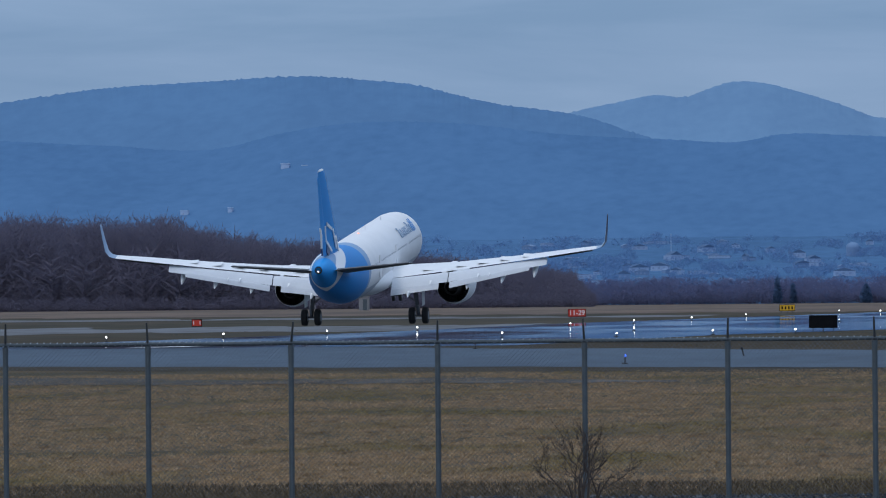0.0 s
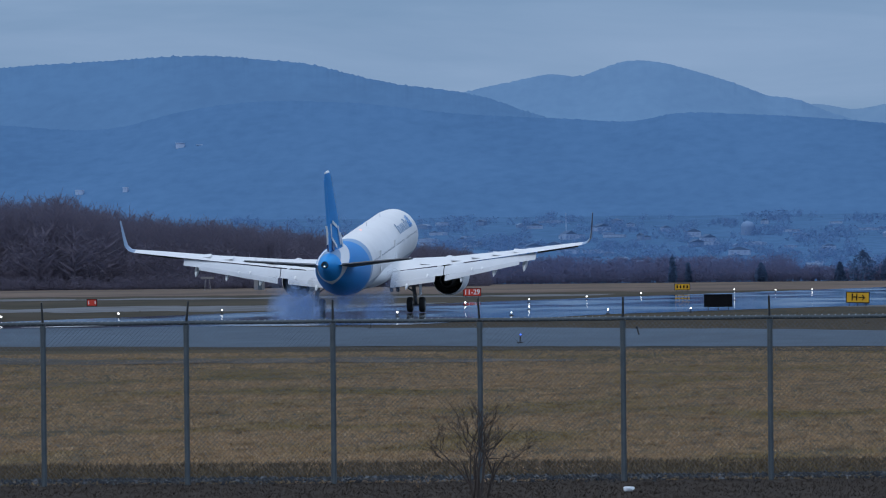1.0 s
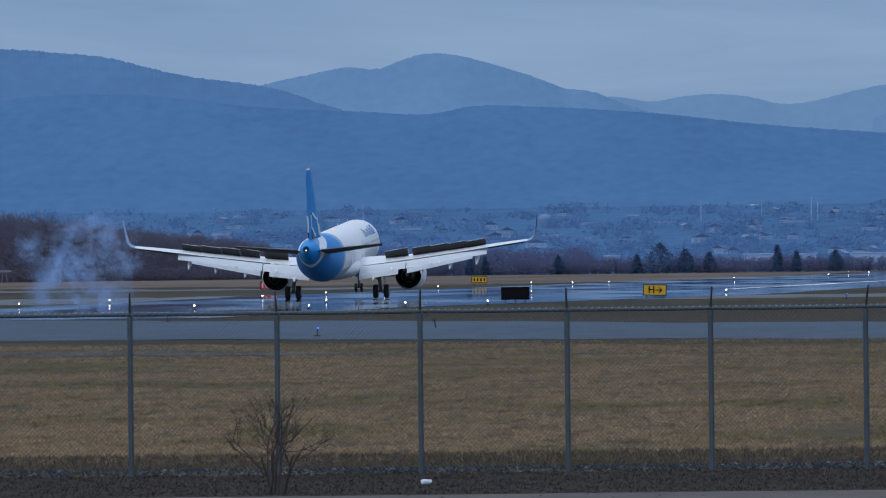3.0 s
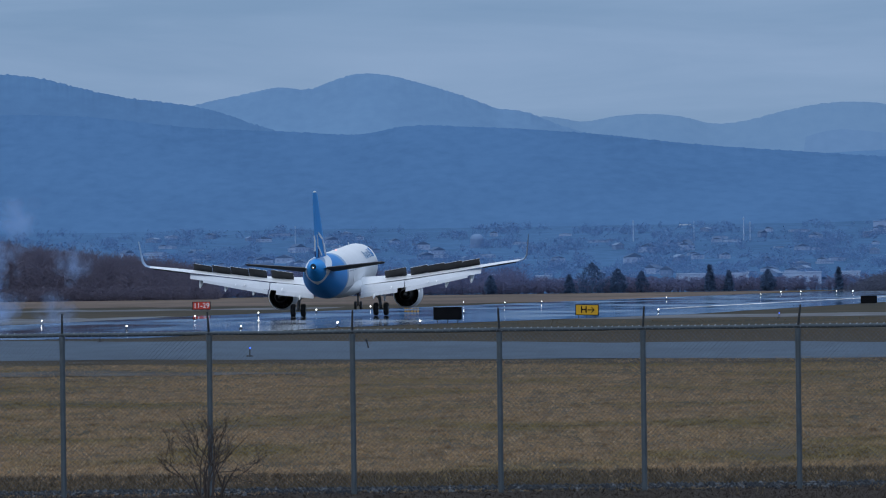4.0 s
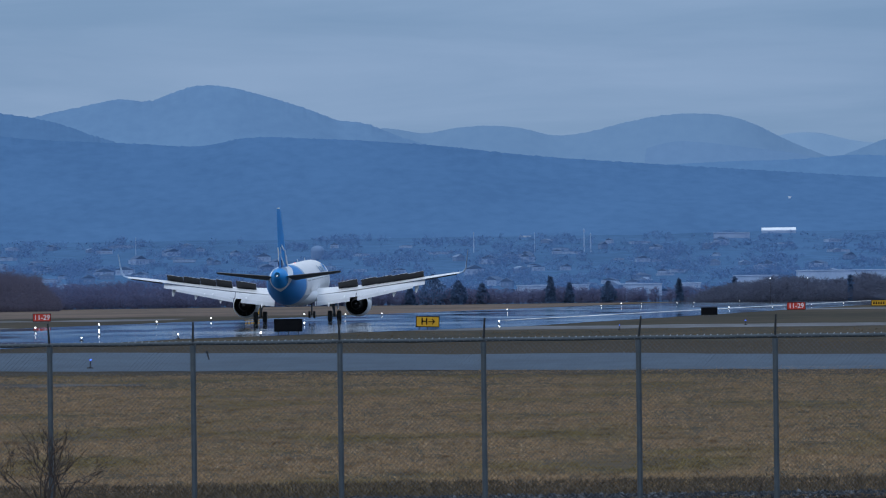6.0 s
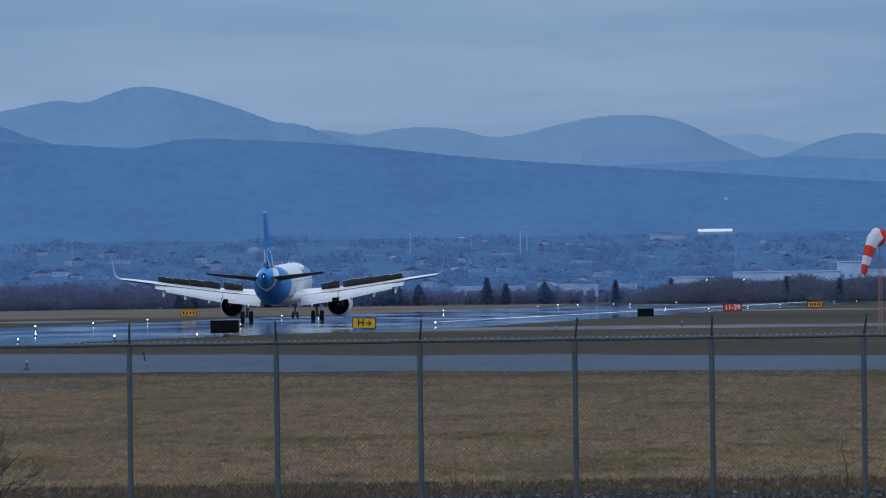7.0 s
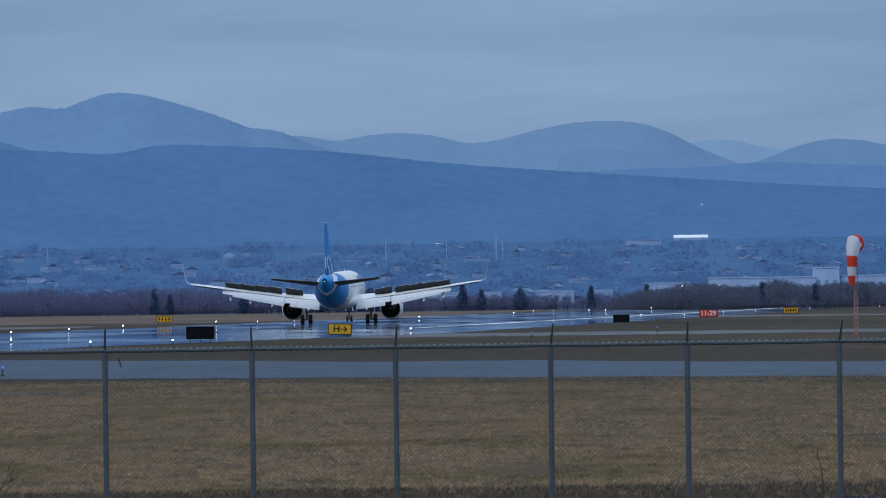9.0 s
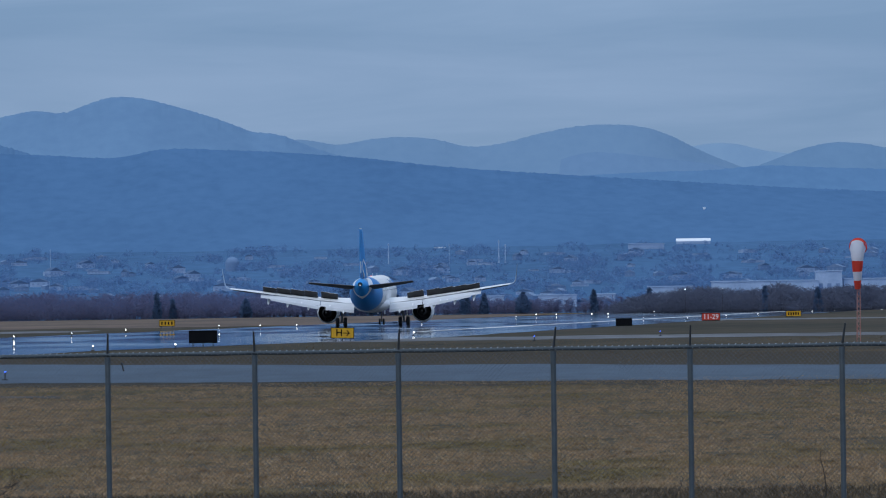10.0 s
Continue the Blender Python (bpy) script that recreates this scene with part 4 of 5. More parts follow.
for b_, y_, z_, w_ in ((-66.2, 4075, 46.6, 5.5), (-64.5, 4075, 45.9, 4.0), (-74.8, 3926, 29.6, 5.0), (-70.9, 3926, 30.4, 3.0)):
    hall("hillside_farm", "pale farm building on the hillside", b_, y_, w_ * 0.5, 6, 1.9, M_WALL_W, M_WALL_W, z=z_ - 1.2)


hall("hillside_farm", "bright white farm building below the hills", -0.5, 3780, 3.4, 5, 0.8, M_WALL_W, M_WHITEROOF, z=18.6)
# small white block added to give the bright glint on the hill
hall("hillside_glint_box", "tiny white box standing in for a glint of light on the hills", 21.97, 4051, 0.8, 2, 0.45, M_WHITEROOF, M_WHITEROOF, z=32.5)


def mast(b, y, e0, e1, r):
    t = thing("radio_mast", "slender pale mast rising from the town", "mast", pose(b * 1e-3 * y, y, EYE + e0 * 1e-3 * y - 2), group="masts")
    hh = (e1 - e0) * 1e-3 * y + 2
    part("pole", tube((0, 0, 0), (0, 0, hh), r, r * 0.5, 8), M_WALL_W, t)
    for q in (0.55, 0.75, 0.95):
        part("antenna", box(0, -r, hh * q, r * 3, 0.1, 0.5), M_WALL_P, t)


for b_, e0_, e1_, r_ in ((-4.85, 2.4, 4.7, 0.16), (4.5, 2.1, 4.85, 0.2), (5.05, 1.7, 4.5, 0.17), (0.3, 2.6, 4.6, 0.08), (-33.5, 2.6, 4.6, 0.1)):
    mast(b_, 3400, e0_, e1_, r_)


def evergreen(g, hh, wd, round_top):
    """A tapered trunk, limbs, and a crown of many small clumps."""
    t = thing("evergreen_tree", "evergreen tree at the airfield's edge, coloured blue with haze", "tree", group="evergreens")
    bm = tube((0, 0, 0), (0, 0, hh * 0.9), 0.18, 0.04, 7)
    for k in range(9):
        a, z = g.uniform(0, 6.28), hh * g.uniform(0.2, 0.75)
        add_tube(bm, (0, 0, z), (math.cos(a) * wd * 0.35, math.sin(a) * wd * 0.35, z + 0.4), 0.05, 0.02, 5)
    part("trunk", bm, M_ROOF_D, t)
    tris = []
    for _ in range(900):
        q = g.uniform(0.05, 1.0)
        r = wd / 2 * (math.sin(math.pi * min(1, q * 0.8 + 0.2)) if round_top else (1 - q) ** 0.8 + 0.05) * g.uniform(0.3, 1.0) ** 0.5
        a = g.uniform(0, 6.28)
        r *= 1 + 0.25 * math.sin(3 * a + hh) * math.cos(7 * q)
        tris.append(np.array([math.cos(a) * r, math.sin(a) * r, q * hh]) + g.normal(0, 0.22, (3, 3)))
    crown = tri_mesh("crown", np.array(tris), M_HAZED_NEEDLES)
    crown.parent = t
    return t


# needle colours turned blue to include the haze
M_HAZED_NEEDLES = island_material("hazed_needles", ((0.084, 0.142, 0.252), (0.096, 0.156, 0.265), (0.078, 0.134, 0.242)), through_light=0.4)
g_ = np.random.default_rng(21)
for b_, y_, h_, w_, rt_ in ((-8.4, 2335, 5.9, 6.2, True), (-6.2, 2335, 4.6, 3.6, True), (-10.3, 2337, 3.6, 2.6, False), (-4.2, 2338, 4.0, 2.4, True), (1.6, 2337, 5.2, 2.6, False), (3.2, 2338, 4.0, 2.0, False), (6.5, 2336, 4.1, 3.0, True),
                            (-24.5, 2337, 5.0, 1.8, False), (-23.2, 2338, 3.8, 1.4, False), (-17, 2336, 3.6, 2.2, True), (-47.5, 2337, 4.6, 2.2, False), (12.5, 2336, 4.4, 1.8, False), (17.2, 2336, 4.6, 1.4, False), (31.5, 2196, 4.2, 1.8, False), (27.0, 2197, 4.6, 1.0, False)):
    tr_ = evergreen(g_, h_, w_, rt_)
    tr_.matrix_basis = pose(b_ * 1e-3 * y_, y_, 0)


# ---- airfield things ----
M_YELLOW = material("sign_yellow", (0.72, 0.40, 0.01), (0.62, 0.33, 0.01), 1.5, 0.5)
M_RED = material("sign_red", (0.62, 0.045, 0.02), (0.52, 0.035, 0.018), 1.5, 0.5)
M_BLACK = material("sign_black", (0.004, 0.005, 0.007), (0.008, 0.009, 0.011), 1.5, 0.8, spec=0.08)
M_SIGNWHITE = material("sign_white", (0.75, 0.75, 0.75), None, rough=0.5)


def lettering(text, size, mat, parent, m):
    """Flat raised letters in the built-in typeface, as a mesh."""
    cu = bpy.data.curves.new("lettering", "FONT")
    cu.body, cu.size, cu.extrude, cu.align_x, cu.align_y = text, size, 0.01, "CENTER", "CENTER"
    cu.offset = 0.012
    tmp = new("lettering_source", cu)
    me = bpy.data.meshes.new_from_object(tmp.evaluated_get(bpy.context.evaluated_depsgraph_get()))
    bpy.data.objects.remove(tmp)
    me.name = "lettering"
    me.materials.clear()
    me.materials.append(mat)
    ob = new("lettering", me)
    ob.parent, ob.matrix_basis = parent, m
    return ob


def airfield_sign(label, u, y, w, hh, panel_mat, text="", bars=0, clear=0.22, lean=0.0, turn=0.0):
    t = thing("airfield_sign", label, "sign", pose(u * 1e-3 * y, y, 0.0, 0, lean, turn), group="airfield signs")
    face = part("panel", box(0, 0, clear + hh / 2, w, 0.25, hh, bevel=0.03), panel_mat, t)
    for x in (-w / 2 + 0.02, w / 2 - 0.02):
        part("end_cap", box(x, 0, clear + hh / 2, 0.06, 0.29, hh + 0.04, bevel=0.01), M_BLACK, t)
    for z in (clear - 0.01, clear + hh + 0.01):
        part("frame_rail", box(0, 0, z, w + 0.04, 0.29, 0.05, bevel=0.01), M_BLACK, t)
    for x in (-w * 0.36, 0, w * 0.36):
        part("leg", tube((x, 0, 0), (x, 0, clear), 0.04, 0.04, 8), M_GALV, t)
    if text:
        lettering(text, hh * 0.95, M_SIGNWHITE if panel_mat is M_RED else M_BLACK, face, pose(0 if panel_mat is M_RED else -w * 0.14, -0.132, clear + hh / 2, 90))
    if text == "H":
        bm = box(w * 0.16, -0.135, clear + hh / 2, w * 0.26, 0.02, 0.07)
        for s_ in (-1, 1):
            add_box(bm, 0, 0, 0, 0.32, 0.02, 0.07, m=Matrix.Translation((w * 0.245, -0.135, clear + hh / 2 + s_ * 0.1)) @ pose(0, 0, 0, 0, s_ * 45, 0))
        part("arrow", bm, M_BLACK, face, "black arrow pointing along the taxi route")
    for i in range(bars):
        part("lettering_bar", box(-w * 0.32 + i * w * 0.64 / max(1, bars - 1), -0.132, clear + hh / 2, w * 0.09, 0.02, hh * 0.5), M_BLACK if panel_mat is M_YELLOW else M_SIGNWHITE, face)
    return t


airfield_sign("yellow taxi guidance sign with black letter and arrow", -8.86, 939, 1.85, 0.80, M_YELLOW, "H", clear=0.30, lean=1.5)
airfield_sign("back of a black airfield sign on short legs", -20.66, 862, 2.05, 0.86, M_BLACK, clear=0.36)
airfield_sign("back of a small black airfield sign", 15.03, 1238, 1.70, 0.74, M_BLACK, clear=0.2)
airfield_sign("red runway holding sign with white numerals", -41.53, 1316, 2.0, 0.82, M_RED, "11-29", clear=0.22)
airfield_sign("red runway holding sign beside a far taxiway", 22.4, 1468, 2.3, 0.88, M_RED, "11-29", clear=0.1)
airfield_sign("small faded red sign in the grass", -73.85, 1112, 0.95, 0.62, M_RED, bars=2, clear=0.12)
airfield_sign("distant yellow taxi sign with dark markings", -23.70, 1478, 1.95, 0.72, M_YELLOW, bars=4, clear=0.35)
airfield_sign("distant yellow sign beside the far taxiway", 29.4, 1600, 2.05, 0.72, M_YELLOW, bars=5, clear=0.2)

M_GLOW_W = material("runway_lamp_glow", (0.9, 0.9, 0.9), emit=(1.0, 0.97, 0.92), strength=5.0)
M_GLOW_B = material("blue_lamp_glow", (0.02, 0.06, 0.6), emit=(0.05, 0.15, 1.0), strength=3.0)
M_POST = material("dark_marker_post", (0.03, 0.03, 0.035), None, rough=0.6)


def field_lamp(name, label, category, glow, r, hh, group):
    t = thing(name, label, category, group=group)
    part("base", tube((0, 0, 0), (0, 0, 0.08), 0.16, 0.14, 10), M_POST, t)
    part("stem", tube((0, 0, 0.08), (0, 0, hh), 0.03, 0.03, 6), M_POST, t)
    bm = bmesh.new()
    bmesh.ops.create_icosphere(bm, subdivisions=2, radius=r, matrix=Matrix.Translation((0, 0, hh + r)))
    part("lamp_glass", bm, glow, t, "glowing lamp glass", True)
    return t


def build_lights():
    g = np.random.default_rng(13)
    first = field_lamp("runway_edge_light", "bright white runway edge light on a short stem", "light", M_GLOW_W, 0.065, 0.28, "runway edge lights")
    small = field_lamp("runway_marker_light", "small white light in the runway verge", "light", M_GLOW_W, 0.05, 0.2, "runway edge lights")
    # (bearing in thousandths of a radian, distance)
    rows = ((-81.6, 798), (-71.6, 842), (-62.8, 893), (-55.1, 955), (-47.9, 815), (-42.1, 1026), (-36.7, 1110), (-31.8, 1190), (-27.2, 1308), (-19.3, 1470), (-15.8, 1430), (-12.7, 1450),
            (-30.0, 832), (-23.0, 842), (-2.8, 1053), (-2.1, 1609), (5.9, 1815), (7.6, 2005), (9.3, 1985), (12.3, 1984), (13.7, 1960), (17.6, 2120))
    for k, (b, y) in enumerate(rows):
        m = pose(b * 1e-3 * y, y, 0)
        if k == 0:
            first.matrix_basis = m
        else:
            copy_thing(first, m)
    rows = ((-38.2, 817), (-36.7, 921), (-19.3, 1110), (16.7, 1611), (20.4, 1564), (23.7, 1688), (26.4, 1789), (28.8, 1854), (31.0, 1989), (32.9, 2014), (36.9, 2062))
    for j, (b, y) in enumerate(rows):
        m = pose(b * 1e-3 * y, y, 0)
        if j == 0:
            small.matrix_basis = m
        else:
            copy_thing(small, m)
    blue = field_lamp("taxiway_light", "blue taxiway edge light on a dark stem", "light", M_GLOW_B, 0.04, 0.36, "taxiway lights")
    for i, (b, y) in enumerate(((-37.5, 520), (-50.2, 662), (7.4, 889), (18.1, 964))):
        m = pose(b * 1e-3 * y, y, 0, 0, g.uniform(-4, 4), 0)
        if i == 0:
            blue.matrix_basis = m
        else:
            copy_thing(blue, m)
    yard = field_lamp("yard_lamp", "glowing lamp on a tall thin pole before the trees", "lamp", M_GLOW_W, 0.08, 4.25, "yard lamps")
    yard.matrix_basis = pose(20.24e-3 * 2192, 2192, 0)
    copy_thing(yard, pose(23.4e-3 * 2192, 2192, 0))
    t = thing("marker_post", "short dark marker post beside the taxiway", "post", pose(-27.4e-3 * 575, 575, 0, 0, -14, 0))
    part("stake", tube((0, 0, 0), (0, 0, 0.36), 0.045, 0.035, 8), M_POST, t)
    part("cap", box(0, 0, 0.4, 0.12, 0.12, 0.12, bevel=0.02), M_POST, t)


build_lights()


def cabin(b, y, w, hh, label):
    t = thing("equipment_cabin", label, "cabin", pose(b * 1e-3 * y, y, 0))
    part("body", box(0, 0, hh / 2, w, w, hh, bevel=0.04), M_CABIN, t)
    part("roof", box(0, 0, hh + 0.05, w + 0.2, w + 0.2, 0.12, bevel=0.02), M_CABIN, t)
    part("door", box(w * 0.1, -w / 2 - 0.01, hh * 0.42, w * 0.4, 0.05, hh * 0.8), M_GALV, t)


M_CABIN = material("weathered_cabin_panel", (0.22, 0.215, 0.22), (0.17, 0.17, 0.18), 0.8, 0.8)
cabin(-59.6, 1960, 1.7, 2.3, "grey equipment cabin before the wood")
t_ = thing("antenna_frame", "low grey antenna frame on two legs", "antenna", pose(-64.0e-3 * 1960, 1960, 0))
for x_ in (-0.5, 0.5):
    part("leg", tube((x_, 0, 0), (x_ * 0.6, 0, 2.0), 0.08, 0.06, 8), M_CABIN, t_)
part("array", box(0, 0, 2.1, 2.2, 0.3, 0.35, bevel=0.03), M_CABIN, t_)

# windsock on a lattice mast
M_ORANGE = island_material("red_orange_fabric", ((0.86, 0.11, 0.075), (0.82, 0.10, 0.07)), 0.85, 0.45)
M_SOCKWHITE = island_material("white_fabric", ((0.86, 0.88, 0.94), (0.82, 0.84, 0.90)), 0.85, 0.45)
M_MASTRED = material("faded_red_paint", (0.36, 0.09, 0.06), (0.42, 0.28, 0.25), 1.5, 0.7)


def build_windsock():
    y = 805.0
    t = thing("windsock", "orange and white windsock drooping on a red lattice mast", "windsock", pose(34.85e-3 * y, y, 0, 0, 0.8, 0))
    top = 6.45
    mast_ = bmesh.new()
    legs = [(0.16, 0.0), (-0.08, 0.14), (-0.08, -0.14)]
    for x, yy in legs:
        add_tube(mast_, (x, yy, 0), (x * 0.8, yy * 0.8, 5.1), 0.03, 0.025, 6)
    for i in range(14):
        z = 0.2 + i * 0.34
        for a, b in ((0, 1), (1, 2), (2, 0)):
            add_tube(mast_, (legs[a][0] * 0.95, legs[a][1] * 0.95, z), (legs[b][0] * 0.95, legs[b][1] * 0.95, z + 0.34), 0.016, 0.016, 4)
    part("lattice_mast", mast_, M_MASTRED, t, "red and white lattice mast")
    part("pivot_pole", tube((0, 0, 5.0), (0, 0, top), 0.04, 0.03, 8), M_MASTRED, t)
    n = 24
    sock = part("hoop", loft([[(0.0 + dx, r * math.cos(2 * math.pi * i / n), r * math.sin(2 * math.pi * i / n)) for i in range(n)] for dx, r in ((0.03, 0.56), (0.03, 0.62), (-0.03, 0.62), (-0.03, 0.56))], False), M_ORANGE, t, "orange windsock mouth ring")
    # the sock bends down from the mouth: centre line points and radii
    line = [(0.05, 0.0, 0.60), (-0.26, 0.05, 0.59), (-0.52, -0.28, 0.50), (-0.68, -0.85, 0.41), (-0.80, -1.55, 0.35), (-0.86, -2.15, 0.28), (-0.90, -2.75, 0.20)]
    def ringat(k, grow=1.0):
        x, z, r = line[k]
        a, b = line[max(0, k - 1)], line[min(len(line) - 1, k + 1)]
        d = Vector((b[0] - a[0], 0, b[1] - a[1])).normalized()
        up = Vector((-d.z, 0, d.x))
        return [tuple(Vector((x, 0, z)) + up * (r * grow * math.sin(q)) + Vector((0, 1, 0)) * (r * grow * math.cos(q) * (0.9 + 0.1 * math.sin(5 * q)))) for q in np.linspace(0, 2 * math.pi, 21)[:-1]]
    for ks, mt in (((0, 1), M_ORANGE), ((1, 2, 3), M_SOCKWHITE), ((3, 4), M_ORANGE), ((4, 5), M_SOCKWHITE), ((5, 6), M_ORANGE)):
        rr = [ringat(k) for k in ks] + [ringat(k, 0.985) for k in ks[::-1]]
        part("fabric_band", loft(rr, False), mt, sock, "", True)
    for a in (0.6, 2.2, 3.9, 5.4):
        part("hoop_spoke", tube((0.0, 0.0, 0.0), (0.0, 0.62 * math.cos(a), 0.62 * math.sin(a)), 0.02, 0.02, 5), M_GALV, sock)
    sock.matrix_basis = pose(0, 0, top)
    return sock, top


sock, sock_z = build_windsock()

# tyre smoke: loose wisps that lie under the runway until the wheels touch
M_SMOKE = material("thin_tyre_smoke", (0.34, 0.50, 0.78), None, rough=1.0, spec=0.0, alpha=0.031)


def build_smoke():
    g = np.random.default_rng(17)
    puffs = []
    for k in range(16):
        bm = bmesh.new()
        for _ in range(46):
            c = Vector(g.normal(0, 1.0, 3)) * 0.62
            q = bmesh.ops.create_icosphere(bm, subdivisions=1, radius=g.uniform(0.22, 0.62), matrix=Matrix.Translation(c))
            for v in q["verts"]:
                v.co += Vector(g.normal(0, 0.05, 3))
        t = thing("smoke_puff", "thin pale blue wisp of tyre smoke", "smoke", group="tyre smoke")
        p = part("wisp", bm, M_SMOKE, t, "", True)
        p.visible_shadow = False
        tagged(p, kind="stuff")
        puffs.append((t, k))
    return puffs


puffs = build_smoke()


# ---- foreground: fence, gravel, weeds, bush ----
FENCE_Y = 184.0
POSTS = (-114.9, -102.6, -90.2, -78.05, -65.87, -53.4, -40.92, -28.78, -16.32, -4.15, 8.98, 20.57, 33.45, 45.5)
LEANS = (0, 4, 2, -3, 8, 1, -4, 2, -2, 5, 9, 3, 11, 2)


def build_fence():
    t = thing("chain_link_fence", "galvanised chain-link security fence with barbed-wire arms", "fence", pose(0, FENCE_Y, 0))
    xs = [b * 1e-3 * FENCE_Y for b in POSTS]
    for x, ln in zip(xs, LEANS):
        p = part("post", tube((x, 0, -0.1), (x, 0, 2.50), 0.042, 0.042, 12), M_GALV, t, "", True)
        cap = tube((x, 0, 2.42), (x, 0, 2.53), 0.046, 0.046, 12)
        part("cap", cap, M_GALV, p, "", True)
        a = math.radians(ln)
        arm = tube((x, 0, 2.52), (x + 0.10 * math.sin(a) * 3, -0.05, 2.90), 0.022, 0.014, 8)
        part("arm", arm, M_DARKSTEEL, p, "thin dark barbed-wire arm")
    for a, b in zip(xs, xs[1:]):
        sag = 0.006
        qs = np.linspace(0, 1, 9)
        rings = [[(a + (b - a) * q, 0.031 * math.cos(w), 2.565 - sag * 4 * q * (1 - q) + 0.031 * math.sin(w)) for w in np.linspace(0, 2 * math.pi, 9)[:-1]] for q in qs]
        rail = loft(rings)
        r = part("top_rail", rail, M_GALV, t, "", True)
        ties = bmesh.new()
        for x in np.arange(a + 0.06, b, 0.105):
            add_tube(ties, (x - 0.02, -0.022, 2.545), (x + 0.03, 0.0, 2.60), 0.010, 0.008, 5)
        tagged(part("tie_wire", ties, M_TIE, r), "pale tie wires round the rail", kind="stuff")
        # woven mesh of one bay
        wires = bmesh.new()
        hgt, pitch = 2.44, 0.0718
        for s in (-1, 1):
            for x in np.arange(a - hgt, b + hgt, pitch):
                x0, z0, x1, z1 = (x, 0.08, x + hgt, 0.08 + hgt) if s > 0 else (x + hgt, 0.08, x, 0.08 + hgt)
                # clip to the bay
                d = x1 - x0
                qa, qb = sorted(((a - x0) / d, (b - x0) / d))
                qa, qb = max(0.0, qa), min(1.0, qb)
                if qb - qa < 0.01:
                    continue
                add_tube(wires, (x0 + d * qa, 0.045, z0 + (z1 - z0) * qa), (x0 + d * qb, 0.045, z0 + (z1 - z0) * qb), 0.0025, n=3, caps=False)
        tagged(part("chain_link_mesh", wires, M_WIRE, t), "woven grey wire mesh", kind="stuff")


M_TIE = material("bright_tie_wire", (0.34, 0.38, 0.42), (0.25, 0.28, 0.32), 6.0, 0.6, spec=0.2)
M_DARKSTEEL = material("weathered_dark_steel", (0.05, 0.055, 0.06), (0.035, 0.037, 0.04), 5.0, 0.6, 0.4)
M_WIRE = material("zinc_wire", (0.120, 0.138, 0.156), (0.080, 0.093, 0.108), 8.0, 0.6, 0.2)
build_fence()


def blades(g, xs, ys, hmin, hmax, wid, per=3, lean=0.5, zoff=0.0):
    """Triangles of grass blades at the given places."""
    n = len(xs) * per
    x = np.repeat(xs, per) + g.normal(0, 0.035, n)
    y = np.repeat(ys, per) + g.normal(0, 0.035, n)
    hh = g.uniform(hmin, hmax, n)
    w = wid * g.uniform(0.6, 1.4, n)
    a = g.uniform(-0.9, 0.9, n)
    tip = np.stack([x + g.normal(0, lean, n) * hh, y + g.normal(0, lean, n) * hh, hh + zoff], 1)
    dx, dy = np.cos(a) * w / 2, np.sin(a) * w / 2
    z = np.full(n, zoff - 0.01)
    return np.stack([np.stack([x - dx, y - dy, z], 1), np.stack([x + dx, y + dy, z], 1), tip], 1)


M_BLADES = island_material("dry_grass_blades", ((0.365, 0.238, 0.130), (0.400, 0.258, 0.138), (0.470, 0.312, 0.172), (0.285, 0.180, 0.090), (0.345, 0.226, 0.114), (0.66, 0.500, 0.330)))
nt_, lk_ = M_BLADES.node_tree.nodes, M_BLADES.node_tree.links
co_, mp_, nz_, rg_, mx_ = (nt_.new(k) for k in ("ShaderNodeTexCoord", "ShaderNodeMapping", "ShaderNodeTexNoise", "ShaderNodeMapRange", "ShaderNodeMix"))
mp_.inputs["Scale"].default_value = (0.16, 0.035, 1)
nz_.inputs["Scale"].default_value, nz_.inputs["Detail"].default_value = 1.0, 6
rg_.inputs["From Min"].default_value, rg_.inputs["From Max"].default_value = 0.49, 0.63
mx_.data_type, mx_.blend_type = "RGBA", "MULTIPLY"
mx_.inputs[7].default_value = (0.60, 0.68, 0.50, 1)
lk_.new(co_.outputs["Object"], mp_.inputs[0])
lk_.new(mp_.outputs[0], nz_.inputs["Vector"])
lk_.new(nz_.outputs["Fac"], rg_.inputs["Value"])
lk_.new(rg_.outputs[0], mx_.inputs[0])
# small dark clumps
mp2_, nz2_, rg2_, mx2_ = (nt_.new(k) for k in ("ShaderNodeMapping", "ShaderNodeTexNoise", "ShaderNodeMapRange", "ShaderNodeMix"))
mp2_.inputs["Scale"].default_value = (1.5, 0.16, 1)
nz2_.inputs["Scale"].default_value, nz2_.inputs["Detail"].default_value = 1.0, 5
rg2_.inputs["From Min"].default_value, rg2_.inputs["From Max"].default_value = 0.52, 0.68
mx2_.data_type, mx2_.blend_type = "RGBA", "MULTIPLY"
mx2_.inputs[7].default_value = (0.50, 0.47, 0.44, 1)
lk_.new(co_.outputs["Object"], mp2_.inputs[0])
lk_.new(mp2_.outputs[0], nz2_.inputs["Vector"])
lk_.new(nz2_.outputs["Fac"], rg2_.inputs["Value"])
lk_.new(rg2_.outputs[0], mx2_.inputs[0])
lk_.new(M_BLADES.node_tree.nodes["Principled BSDF"].inputs["Base Color"].links[0].from_socket, mx_.inputs[6])
lk_.new(mx_.outputs[2], mx2_.inputs[6])
lk_.new(mx2_.outputs[2], M_BLADES.node_tree.nodes["Principled BSDF"].inputs["Base Color"])
M_WEED = island_material("dark_dead_weeds", ((0.036, 0.029, 0.025), (0.05, 0.040, 0.034), (0.068, 0.054, 0.044), (0.026, 0.022, 0.020)))
